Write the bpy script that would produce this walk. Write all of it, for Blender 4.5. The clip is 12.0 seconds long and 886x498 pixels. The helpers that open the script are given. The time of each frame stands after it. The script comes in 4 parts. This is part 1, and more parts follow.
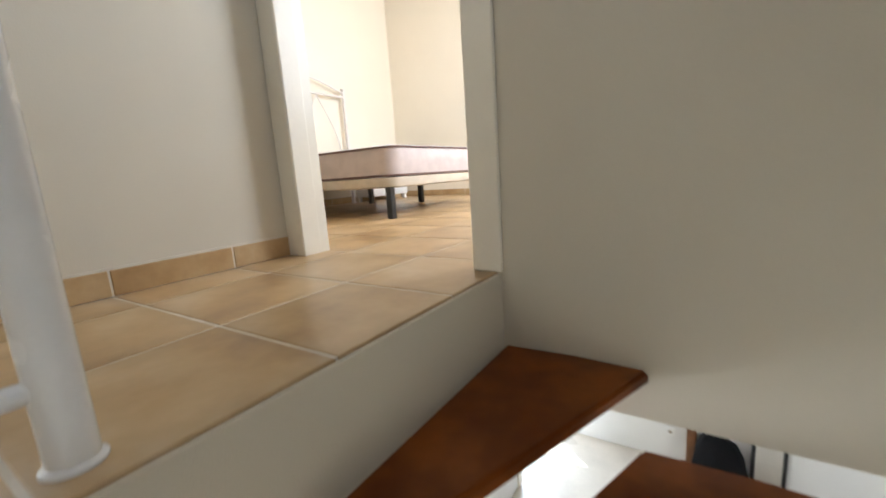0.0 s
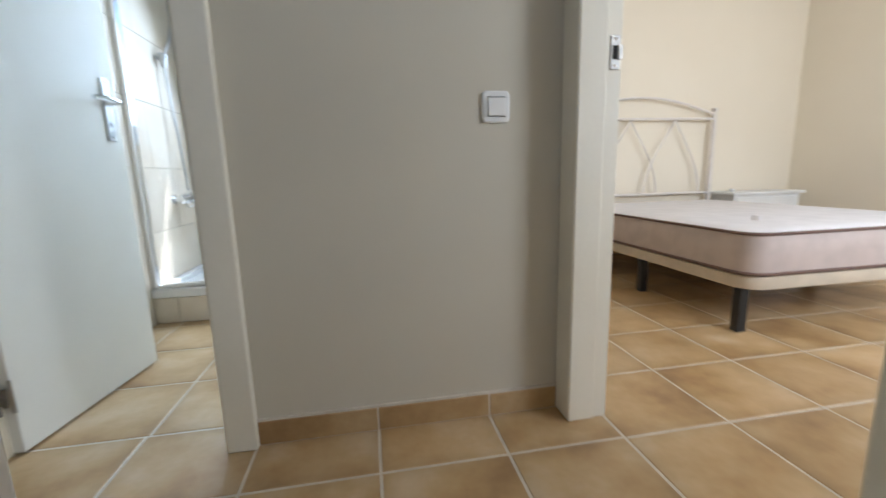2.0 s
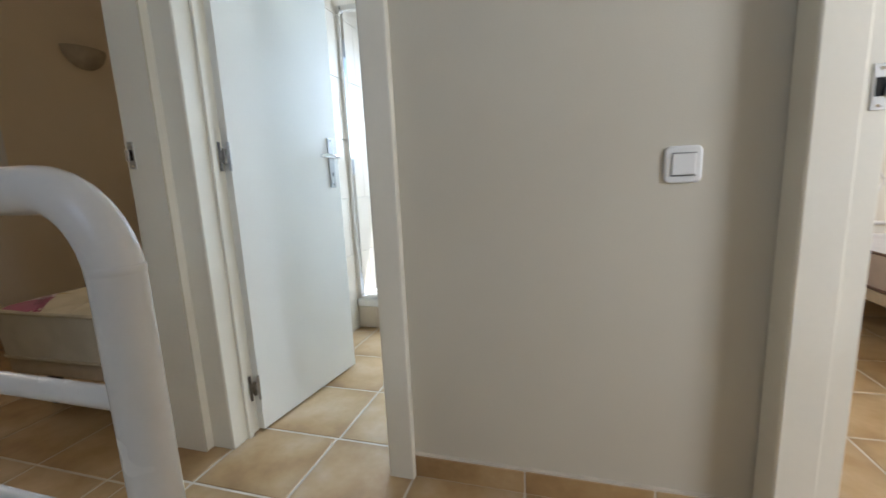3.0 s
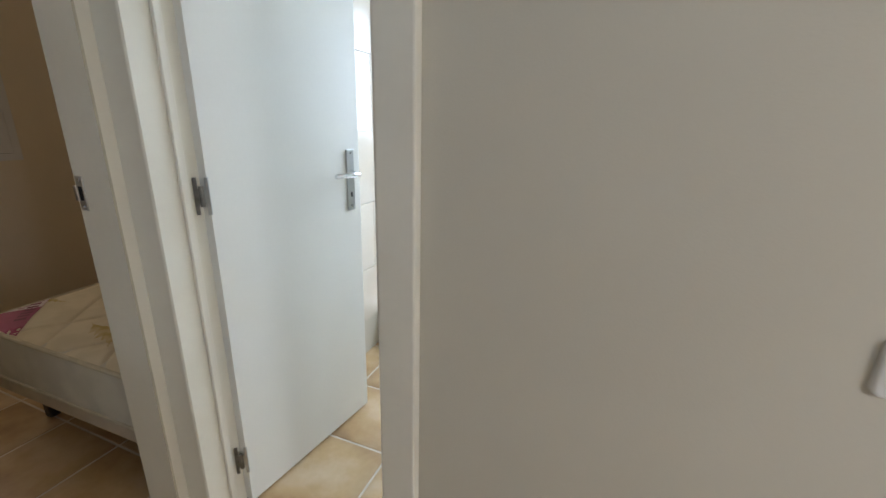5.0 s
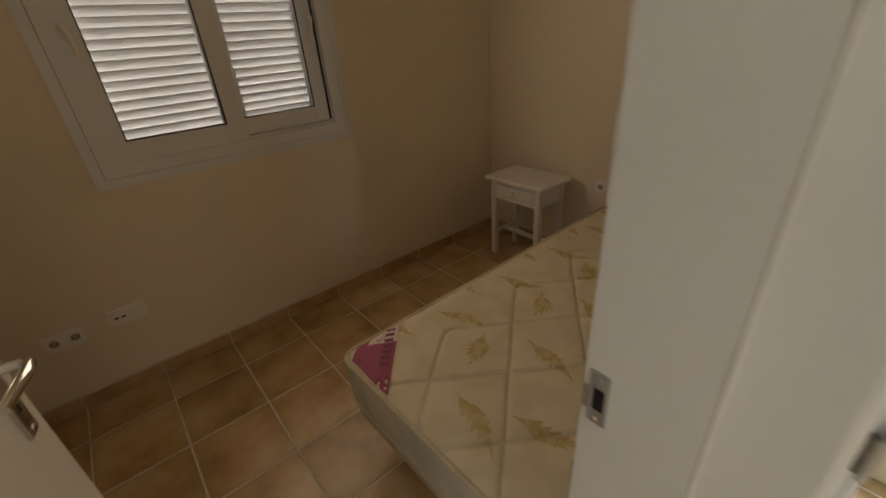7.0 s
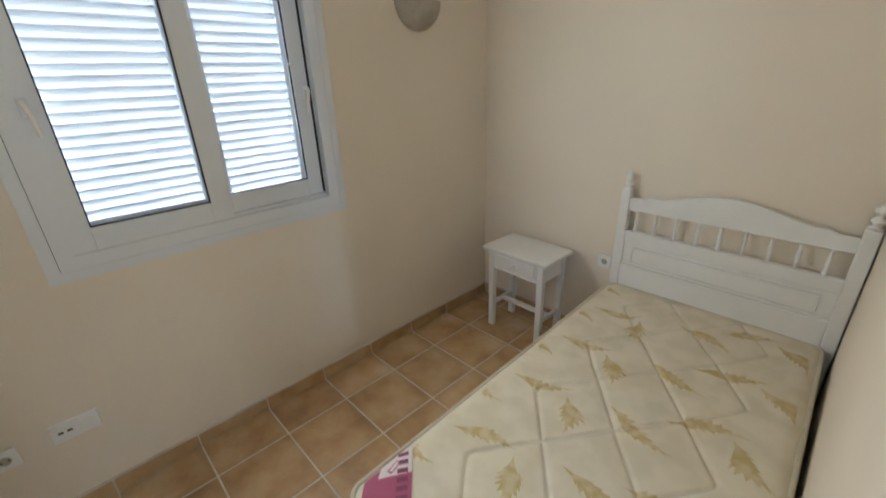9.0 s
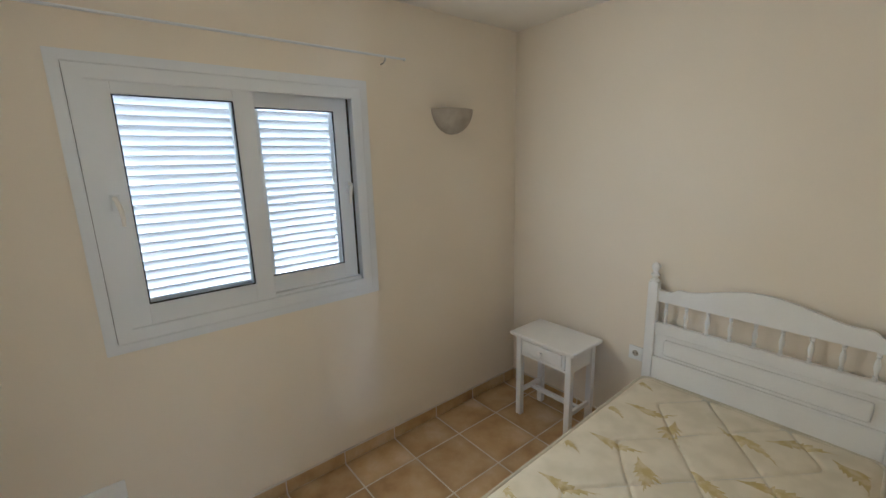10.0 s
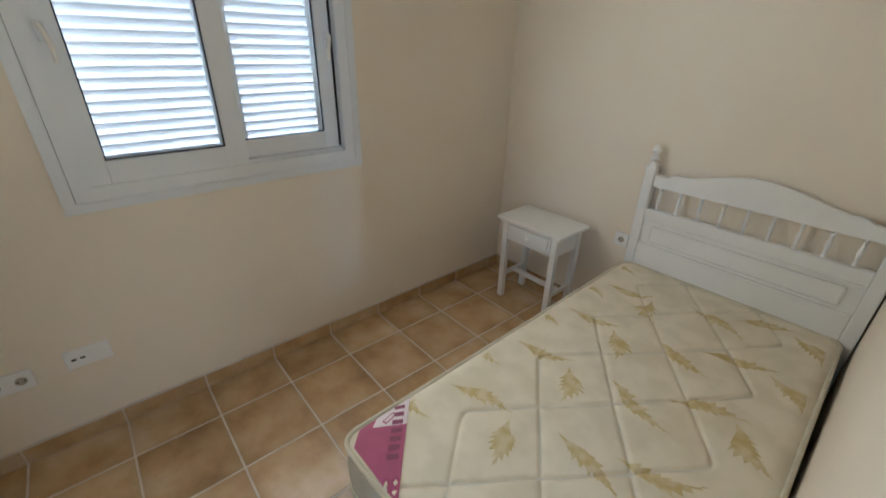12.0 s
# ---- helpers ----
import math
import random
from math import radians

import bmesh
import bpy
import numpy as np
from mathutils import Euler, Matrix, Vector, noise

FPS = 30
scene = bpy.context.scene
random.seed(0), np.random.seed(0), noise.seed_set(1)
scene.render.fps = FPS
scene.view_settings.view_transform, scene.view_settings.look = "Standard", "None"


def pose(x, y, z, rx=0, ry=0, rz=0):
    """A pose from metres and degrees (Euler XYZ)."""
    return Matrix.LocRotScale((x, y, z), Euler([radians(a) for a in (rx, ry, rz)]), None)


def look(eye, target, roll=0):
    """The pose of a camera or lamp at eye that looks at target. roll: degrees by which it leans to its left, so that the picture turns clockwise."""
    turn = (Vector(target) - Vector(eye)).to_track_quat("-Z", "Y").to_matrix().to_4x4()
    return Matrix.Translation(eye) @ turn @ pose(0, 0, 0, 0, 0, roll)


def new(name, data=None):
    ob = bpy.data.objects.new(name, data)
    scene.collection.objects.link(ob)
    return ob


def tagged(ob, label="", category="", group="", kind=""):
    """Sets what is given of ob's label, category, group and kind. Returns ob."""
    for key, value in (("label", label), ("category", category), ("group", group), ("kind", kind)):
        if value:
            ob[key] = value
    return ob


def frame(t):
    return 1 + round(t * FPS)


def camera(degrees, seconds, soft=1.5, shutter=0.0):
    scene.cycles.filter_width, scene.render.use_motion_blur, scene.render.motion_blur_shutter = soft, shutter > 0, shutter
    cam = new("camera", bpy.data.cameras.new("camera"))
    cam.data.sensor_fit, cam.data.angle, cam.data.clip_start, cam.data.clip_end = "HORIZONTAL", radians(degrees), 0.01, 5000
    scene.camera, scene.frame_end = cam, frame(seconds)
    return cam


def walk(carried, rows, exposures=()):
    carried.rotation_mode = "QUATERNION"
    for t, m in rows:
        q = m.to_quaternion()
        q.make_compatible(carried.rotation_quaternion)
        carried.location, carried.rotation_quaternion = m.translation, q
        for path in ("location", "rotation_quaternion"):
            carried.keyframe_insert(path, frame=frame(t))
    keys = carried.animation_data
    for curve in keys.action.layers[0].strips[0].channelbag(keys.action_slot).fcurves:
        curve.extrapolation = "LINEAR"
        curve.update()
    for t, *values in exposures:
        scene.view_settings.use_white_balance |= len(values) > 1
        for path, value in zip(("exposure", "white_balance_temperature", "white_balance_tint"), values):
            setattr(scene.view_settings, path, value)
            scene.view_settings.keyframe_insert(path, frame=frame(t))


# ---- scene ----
cam = camera(94.4, 12.0, shutter=0.4)

EXPOSURES = [(0, 1.46, 5600, 9), (1.0, 1.24, 5200, 7), (2.0, 0.68, 5500, 8), (3.2, 0.80, 5600, 9), (5.0, 0.68, 5800, 10), (6.0, 0.52, 6150, 12),
             (6.7, 0.60, 6700, 13), (8.3, 2.55, 4550, 3), (9.5, 2.46, 4450, 3), (10.5, 2.44, 4400, 3), (12.0, 2.42, 4400, 3)]
PATH = [
    (0, (-0.397, -1.347, 0.266), (1.241, -0.257, -0.095), -3.9),
    (0.5, (-0.253, -1.314, 0.395), (1.185, 0.045, 0.104), -2.7),
    (1, (-0.134, -1.262, 0.537), (0.934, 0.41, 0.28), -2.4),
    (1.5, (-0.032, -1.193, 0.608), (0.687, 0.642, 0.273), -2.0),
    (2, (0.01, -1.14, 0.74), (0.351, 0.799, 0.385), -1.6),
    (2.5, (0.093, -1.108, 0.801), (-0.103, 0.858, 0.486), -1.9),
    (3, (0.097, -1.085, 0.91), (-0.454, 0.808, 0.575), -2.6),
    (3.2, (0.09, -1.046, 0.934), (-0.539, 0.821, 0.593), -2.1),
    (5, (-0.032, -0.662, 1.212), (-0.736, 1.116, 0.625), 1.4),
    (5.5, (-0.249, -0.537, 1.254), (-1.169, 1.161, 0.736), 1.6),
    (6, (-0.473, -0.535, 1.398), (-1.68, 0.93, 0.768), 1.0),
    (6.5, (-0.726, -0.533, 1.444), (-2.097, 0.652, 0.598), -2.1),
    (6.7, (-0.867, -0.476, 1.436), (-2.273, 0.616, 0.526), -3.9),
    (8.3, (-1.352, -0.376, 1.538), (-2.575, 0.832, 0.516), -3.6),
    (8.5, (-1.363, -0.389, 1.543), (-2.59, 0.836, 0.547), -2.9),
    (9, (-1.34, -0.389, 1.584), (-2.677, 0.876, 0.802), -2.0),
    (9.5, (-1.298, -0.393, 1.622), (-2.769, 0.859, 1.104), -2.1),
    (10, (-1.268, -0.405, 1.649), (-2.791, 0.82, 1.227), -1.6),
    (10.5, (-1.254, -0.407, 1.64), (-2.771, 0.827, 1.223), -1.3),
    (11, (-1.258, -0.395, 1.624), (-2.737, 0.852, 1.116), -1.1),
    (11.5, (-1.287, -0.378, 1.582), (-2.678, 0.874, 0.878), -0.3),
    (12, (-1.331, -0.373, 1.519), (-2.681, 0.802, 0.627), 1.3),
]
walk(cam, [(t, look(eye, to, roll)) for t, eye, to, roll in PATH],
     exposures=EXPOSURES)

# ---- world, sun and large lights ----
SUN_FROM = Vector((0.33, 0.43, 0.92)).normalized()
world = bpy.data.worlds.new("world")
scene.world = world
world.use_nodes = True
wn = world.node_tree
sky = wn.nodes.new("ShaderNodeTexSky")
sky.sky_type = "NISHITA"
sky.sun_disc = False
sky.sun_elevation = math.asin(SUN_FROM.z)
sky.dust_density = 0.6
sky.sun_rotation = math.atan2(SUN_FROM.x, SUN_FROM.y)
wn.nodes["Background"].inputs["Strength"].default_value = 0.15
wn.links.new(sky.outputs["Color"], wn.nodes["Background"].inputs["Color"])

sun = new("sun", bpy.data.lights.new("sun", "SUN"))
sun.data.energy, sun.data.angle, sun.data.color = 5.0, radians(0.5), (1.0, 0.95, 0.87)
sun.matrix_world = look(SUN_FROM * 30, (0, 0, 0))


def window_light(name, eye, target, sx, sy, watts, color=(0.86, 0.93, 1.0)):
    """An area lamp that stands in for daylight at a seen or assumed opening."""
    ob = new(name, bpy.data.lights.new(name, "AREA"))
    ob.data.shape, ob.data.size, ob.data.size_y = "RECTANGLE", sx, sy
    ob.data.energy, ob.data.color = watts, color
    ob.matrix_world = look(eye, target)
    return ob


window_light("daylight_west", (-3.11, 0.09, 1.515), (0, 0.48, 1.515), 0.98, 0.86, 3.0, (1.0, 0.76, 0.505))
window_light("daylight_shutter", (-3.95, 0.09, 1.25), (-3.2, 0.09, 1.52), 2.2, 2.0, 13.5, (1.0, 0.785, 0.64))
window_light("daylight_south", (2.55, -1.56, 1.52), (2.5, 2, 1.0), 1.4, 1.1, 38, (1.0, 0.98, 0.96))
# Lamp at an unseen stairwell window, placed to brighten landing and right wall.
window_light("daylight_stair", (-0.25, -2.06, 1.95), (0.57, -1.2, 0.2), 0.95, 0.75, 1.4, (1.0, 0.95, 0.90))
window_light("daylight_bath", (-0.36, 1.735, 1.465), (-0.36, 0, 0.60), 0.92, 0.74, 15.5, (0.78, 0.88, 1.0))
window_light("daylight_lower", (3.86, 0.65, -1.60), (1.0, -0.4, -2.4), 0.85, 1.8, 30, (0.86, 0.93, 1.0))
# Added lamp at an unseen opening, brightening the stairwell from the floor below.
window_light("fill_lower_north", (-0.1, 2.02, -1.5), (0.0, -0.9, -2.6), 1.7, 1.7, 56, (1.0, 0.96, 0.91))

# ---- materials ----


def material(name, base, rough=0.6, vary=0.06, scale=6.0, fine=90.0, bump=0.05, metal=0.0, coat=0.0, tint=None, per_object=0.0, spec=0.5):
    """A surface whose colour drifts at two scales, with fine relief."""
    m = bpy.data.materials.new(name)
    m.use_nodes = True
    nt = m.node_tree
    b = nt.nodes["Principled BSDF"]
    b.inputs["Roughness"].default_value = rough
    b.inputs["Metallic"].default_value = metal
    b.inputs["Coat Weight"].default_value = coat
    b.inputs["Specular IOR Level"].default_value = spec
    pos = nt.nodes.new("ShaderNodeNewGeometry")
    big = nt.nodes.new("ShaderNodeTexNoise")
    big.inputs["Scale"].default_value, big.inputs["Detail"].default_value = scale, 2.2
    small = nt.nodes.new("ShaderNodeTexNoise")
    small.inputs["Scale"].default_value, small.inputs["Detail"].default_value = fine, 3
    nt.links.new(pos.outputs["Position"], big.inputs["Vector"])
    nt.links.new(pos.outputs["Position"], small.inputs["Vector"])
    ramp = nt.nodes.new("ShaderNodeValToRGB")
    c2 = tint or tuple(c * (1 - 2.2 * vary) for c in base)
    ramp.color_ramp.interpolation = "EASE"
    ramp.color_ramp.elements[0].color = (*c2, 1)
    ramp.color_ramp.elements[0].position = 0.32
    ramp.color_ramp.elements[1].color = (*base, 1)
    ramp.color_ramp.elements[1].position = 0.66
    nt.links.new(big.outputs["Fac"], ramp.inputs["Fac"])
    grain = nt.nodes.new("ShaderNodeMapRange")
    grain.inputs["To Min"].default_value, grain.inputs["To Max"].default_value = 1 - vary, 1 + vary
    nt.links.new(small.outputs["Fac"], grain.inputs["Value"])
    mul = nt.nodes.new("ShaderNodeMix")
    mul.data_type, mul.blend_type = "RGBA", "MULTIPLY"
    mul.inputs["Factor"].default_value = 1
    nt.links.new(ramp.outputs["Color"], mul.inputs[6])
    nt.links.new(grain.outputs["Result"], mul.inputs[7])
    out = mul.outputs[2]
    if per_object:
        info = nt.nodes.new("ShaderNodeObjectInfo")
        lvl = nt.nodes.new("ShaderNodeMapRange")
        lvl.inputs["To Min"].default_value, lvl.inputs["To Max"].default_value = 1 - per_object, 1 + per_object
        nt.links.new(info.outputs["Random"], lvl.inputs["Value"])
        mul2 = nt.nodes.new("ShaderNodeMix")
        mul2.data_type, mul2.blend_type = "RGBA", "MULTIPLY"
        mul2.inputs["Factor"].default_value = 1
        nt.links.new(out, mul2.inputs[6])
        nt.links.new(lvl.outputs["Result"], mul2.inputs[7])
        out = mul2.outputs[2]
    nt.links.new(out, b.inputs["Base Color"])
    rr = nt.nodes.new("ShaderNodeMapRange")
    rr.inputs["To Min"].default_value, rr.inputs["To Max"].default_value = max(0.02, rough - 0.08), min(1, rough + 0.08)
    nt.links.new(big.outputs["Fac"], rr.inputs["Value"])
    nt.links.new(rr.outputs["Result"], b.inputs["Roughness"])
    if bump:
        bp = nt.nodes.new("ShaderNodeBump")
        bp.inputs["Strength"].default_value, bp.inputs["Distance"].default_value = bump, 0.004
        nt.links.new(small.outputs["Fac"], bp.inputs["Height"])
        nt.links.new(bp.outputs["Normal"], b.inputs["Normal"])
    return m


def glazed_edge(m, depth=0.09, width=0.16):
    """Fired tiles are deeper in colour towards their rims."""
    nt = m.node_tree
    b = nt.nodes["Principled BSDF"]
    link = b.inputs["Base Color"].links[0]
    src = link.from_socket
    tc = nt.nodes.new("ShaderNodeTexCoord")
    sep = nt.nodes.new("ShaderNodeSeparateXYZ")
    nt.links.new(tc.outputs["Generated"], sep.inputs["Vector"])
    near = []
    for axis in ("X", "Y"):
        d = nt.nodes.new("ShaderNodeMath")
        d.operation = "PINGPONG"
        d.inputs[1].default_value = 0.5
        nt.links.new(sep.outputs[axis], d.inputs[0])
        near.append(d)
    lo = nt.nodes.new("ShaderNodeMath")
    lo.operation = "MINIMUM"
    nt.links.new(near[0].outputs[0], lo.inputs[0])
    nt.links.new(near[1].outputs[0], lo.inputs[1])
    wob = nt.nodes.new("ShaderNodeTexNoise")
    wob.inputs["Scale"].default_value = 5
    geo = nt.nodes.new("ShaderNodeNewGeometry")
    nt.links.new(geo.outputs["Position"], wob.inputs["Vector"])
    add = nt.nodes.new("ShaderNodeMath")
    add.operation = "MULTIPLY"
    nt.links.new(lo.outputs[0], add.inputs[0])
    nt.links.new(wob.outputs["Fac"], add.inputs[1])
    ramp = nt.nodes.new("ShaderNodeMapRange")
    ramp.interpolation_type = "SMOOTHSTEP"
    ramp.inputs["From Max"].default_value = width * 0.5
    ramp.inputs["To Min"].default_value, ramp.inputs["To Max"].default_value = 1 - depth, 1.03
    nt.links.new(add.outputs[0], ramp.inputs["Value"])
    mul = nt.nodes.new("ShaderNodeMix")
    mul.data_type, mul.blend_type = "RGBA", "MULTIPLY"
    mul.inputs["Factor"].default_value = 1
    nt.links.new(src, mul.inputs[6])
    nt.links.new(ramp.outputs["Result"], mul.inputs[7])
    nt.links.new(mul.outputs[2], b.inputs["Base Color"])


def mottle(m, stops):
    """Cloudy firing colours that start afresh on each tile."""
    nt = m.node_tree
    big = [n for n in nt.nodes if n.type == "TEX_NOISE"][0]
    big.inputs["Scale"].default_value, big.inputs["Detail"].default_value, big.inputs["Roughness"].default_value = 4.5, 4, 0.55
    info = nt.nodes.new("ShaderNodeObjectInfo")
    jump = nt.nodes.new("ShaderNodeVectorMath")
    jump.operation = "MULTIPLY_ADD"
    jump.inputs[1].default_value = (37, 53, 29)
    nt.links.new(info.outputs["Random"], jump.inputs[0])
    nt.links.new(big.inputs["Vector"].links[0].from_socket, jump.inputs[2])
    nt.links.new(jump.outputs[0], big.inputs["Vector"])
    ramp = [n for n in nt.nodes if n.type == "VALTORGB"][0].color_ramp
    ramp.interpolation = "LINEAR"
    while len(ramp.elements) < len(stops):
        ramp.elements.new(0.5)
    for e, (p, c) in zip(ramp.elements, stops):
        e.position = p
        e.color = (*c, 1)


def glass(name, tint=(0.97, 0.99, 0.99)):
    m = bpy.data.materials.new(name)
    m.use_nodes = True
    b = m.node_tree.nodes["Principled BSDF"]
    b.inputs["Base Color"].default_value = (*tint, 1)
    b.inputs["Roughness"].default_value = 0.01
    b.inputs["Transmission Weight"].default_value = 1
    b.inputs["IOR"].default_value = 1.45
    return m


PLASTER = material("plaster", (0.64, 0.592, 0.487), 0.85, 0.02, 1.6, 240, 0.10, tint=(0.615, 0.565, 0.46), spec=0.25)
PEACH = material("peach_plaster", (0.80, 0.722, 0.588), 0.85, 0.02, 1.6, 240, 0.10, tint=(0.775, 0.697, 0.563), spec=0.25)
CEILING = material("ceiling_paint", (0.80, 0.76, 0.68), 0.9, 0.02, 1.5, 200, 0.06, spec=0.2)
TILE = material("terracotta_tile", (0.56, 0.40, 0.23), 0.34, 0.05, 5.0, 50, 0.04, tint=(0.46, 0.30, 0.15), per_object=0.08, spec=0.65)
FIRED = ((0.28, (0.31, 0.185, 0.080)), (0.44, (0.440, 0.288, 0.130)), (0.58, (0.520, 0.366, 0.190)), (0.74, (0.600, 0.465, 0.300)))
mottle(TILE, FIRED)
glazed_edge(TILE)
LOWER_WALL = material("white_plaster", (0.82, 0.81, 0.78), 0.85, 0.02, 1.6, 240, 0.10, spec=0.25)
LOWER_TILE = material("pale_floor", (0.62, 0.56, 0.47), 0.3, 0.05, 3.0, 50, 0.04)
SKIRT = material("skirting_tile", (0.50, 0.35, 0.20), 0.4, 0.08, 7, 80, 0.05, tint=(0.40, 0.27, 0.16), per_object=0.06)
mottle(SKIRT, FIRED)
GROUT = material("grout", (0.70, 0.64, 0.54), 0.9, 0.08, 9, 200, 0.2, spec=0.2)
DOOR_PAINT = material("door_paint", (0.85, 0.835, 0.775), 0.40, 0.015, 2.5, 120, 0.03, spec=0.45)
TRIM_PAINT = material("casing_paint", (0.85, 0.81, 0.70), 0.4, 0.02, 3, 70, 0.05, tint=(0.81, 0.765, 0.65))
STAIN_WOOD = material("stained_wood", (0.205, 0.058, 0.008), 0.40, 0.12, 7, 45, 0.02, tint=(0.11, 0.029, 0.005), spec=0.12)
RAIL_PAINT = material("rail_enamel", (0.82, 0.82, 0.83), 0.25, 0.02, 12, 150, 0.04, coat=0.3)
UPVC = material("white_upvc", (0.74, 0.75, 0.76), 0.32, 0.012, 4, 120, 0.02)
HANDLE_PLASTIC = material("handle_plastic", (0.86, 0.83, 0.76), 0.35, 0.012, 8, 120, 0.0)
SHUTTER = material("shutter_slat", (0.84, 0.84, 0.82), 0.5, 0.02, 5, 120, 0.03)
# Black of the rubber seals, also painted where window grooves lie in shade.
SEAL_SHADE_BLACK = material("rubber_seal_and_shade", (0.02, 0.02, 0.022), 0.6, 0.1, 20, 100, 0.02)
CHROME = material("chrome", (0.80, 0.81, 0.82), 0.12, 0.02, 10, 100, 0.0, metal=1.0)
WORN_STEEL = material("worn_steel", (0.30, 0.285, 0.26), 0.38, 0.15, 30, 200, 0.05, metal=1.0)
SATIN = material("satin_steel", (0.55, 0.55, 0.54), 0.3, 0.05, 12, 150, 0.02, metal=1.0)
DARK = material("dark_recess", (0.012, 0.011, 0.010), 0.8, 0.1, 10, 90, 0.0)
BLACK = material("black_leg", (0.015, 0.015, 0.016), 0.45, 0.1, 12, 120, 0.03)
SWITCH = material("switch_plastic", (0.84, 0.83, 0.80), 0.3, 0.01, 6, 120, 0.0)
WHITE_WOOD = material("white_painted_wood", (0.80, 0.79, 0.76), 0.42, 0.02, 5, 90, 0.06)
TICKING = material("mattress_ticking", (0.75, 0.685, 0.535), 0.9, 0.04, 10, 400, 0.25, tint=(0.67, 0.61, 0.46), spec=0.15)
TICK_SIDE = material("mattress_border", (0.66, 0.63, 0.54), 0.9, 0.05, 9, 400, 0.25, spec=0.15)
LEAF_PRINT = material("leaf_print", (0.52, 0.415, 0.180), 0.9, 0.06, 26, 300, 0.2, tint=(0.64, 0.55, 0.335), spec=0.15)
PIPING = material("piping_cord", (0.60, 0.55, 0.42), 0.85, 0.05, 20, 300, 0.2, spec=0.15)
PINK = material("pink_label", (0.37, 0.085, 0.175), 0.7, 0.05, 15, 200, 0.05)
LABEL_WHITE = material("label_white", (0.74, 0.66, 0.68), 0.7, 0.04, 15, 200, 0.05)
LABEL_INK = material("label_ink", (0.22, 0.06, 0.12), 0.7, 0.05, 15, 200, 0.0)
MATTRESS_WHITE = material("mattress_white", (0.80, 0.77, 0.78), 0.9, 0.03, 9, 350, 0.2, spec=0.15)
# Beige-grey border cloth, with the shade on the mattress's sides in its colour.
MATTRESS_SHADED = material("shaded_mattress_side", (0.52, 0.44, 0.40), 0.9, 0.05, 10, 350, 0.2, spec=0.15)
BASE_CLOTH = material("bed_base_cloth", (0.56, 0.48, 0.37), 0.9, 0.05, 10, 350, 0.2, spec=0.15)
BROWN_CORD = material("brown_cord", (0.15, 0.09, 0.07), 0.85, 0.05, 20, 200, 0.1)
IRON_WHITE = material("white_iron", (0.72, 0.66, 0.60), 0.45, 0.03, 9, 120, 0.04)
SCONCE = material("sconce_plaster", (0.44, 0.395, 0.32), 0.85, 0.08, 14, 160, 0.15)
BATH_TILE = material("bath_tile", (0.75, 0.68, 0.57), 0.16, 0.03, 3.5, 60, 0.02, tint=(0.70, 0.615, 0.49), per_object=0.04)
BATH_GROUT = material("bath_grout", (0.55, 0.47, 0.36), 0.8, 0.05, 9, 150, 0.1)
ACRYLIC = material("white_acrylic", (0.83, 0.83, 0.82), 0.14, 0.01, 4, 100, 0.0)
GLASS = glass("clear_glass")
SCREEN_GLASS = glass("screen_glass", (0.93, 0.98, 0.97))
CLEAR_SEAL = material("clear_edge_seal", (0.80, 0.88, 0.92), 0.35, 0.02, 8, 90, 0.0)
CLEAR_SEAL.node_tree.nodes["Principled BSDF"].inputs["Transmission Weight"].default_value = 0.55
RENDER_OUT = material("outside_render", (0.84, 0.68, 0.50), 0.9, 0.05, 0.6, 12, 0.1)
RENDER_PALE = material("outside_pale", (0.88, 0.76, 0.60), 0.9, 0.05, 0.6, 12, 0.1)
GROUND = material("dry_ground", (0.44, 0.39, 0.31), 0.95, 0.12, 0.2, 3, 0.0)
FAR_PANE = material("far_window_pane", (0.48, 0.46, 0.44), 0.15, 0.1, 1, 10, 0.0)
BROWN_WOOD = material("brown_wood", (0.24, 0.10, 0.035), 0.4, 0.12, 8, 110, 0.06)
BLACK_CLOTH = material("black_cloth", (0.010, 0.010, 0.011), 0.9, 0.1, 15, 200, 0.2, spec=0.15)

# ---- mesh helpers ----


def box(bm, x0, x1, y0, y1, z0, z1, bevel=0.0, seg=2):
    """Adds a block to bm, with its edges rounded if asked."""
    r = bmesh.ops.create_cube(bm, size=1, matrix=Matrix.Translation(((x0 + x1) / 2, (y0 + y1) / 2, (z0 + z1) / 2)) @ Matrix.Diagonal((x1 - x0, y1 - y0, z1 - z0, 1)))
    if bevel:
        es = list({e for v in r["verts"] for e in v.link_edges})
        bmesh.ops.bevel(bm, geom=es, offset=bevel, segments=seg, affect="EDGES", profile=0.5)
    return bm


def block(x0, x1, y0, y1, z0, z1, bevel=0.0, seg=2):
    return box(bmesh.new(), x0, x1, y0, y1, z0, z1, bevel, seg)


def tube(bm, points, radius, sides=12, close=True):
    """Adds a round bar that follows the points."""
    pts = [Vector(p) for p in points]
    rings = []
    a = None
    for i, p in enumerate(pts):
        d = (pts[min(i + 1, len(pts) - 1)] - pts[max(i - 1, 0)]).normalized()
        if a is None:
            a = d.orthogonal().normalized()
        a = (a - d * a.dot(d)).normalized()
        b = d.cross(a)
        r = radius[i] if isinstance(radius, (list, tuple)) else radius
        rings.append([bm.verts.new(p + r * (math.cos(k * 2 * math.pi / sides) * a + math.sin(k * 2 * math.pi / sides) * b)) for k in range(sides)])
    for r0, r1 in zip(rings, rings[1:]):
        for k in range(sides):
            bm.faces.new((r0[k], r0[(k + 1) % sides], r1[(k + 1) % sides], r1[k]))
    if close:
        bm.faces.new(rings[0])
        bm.faces.new(rings[-1])
    return bm


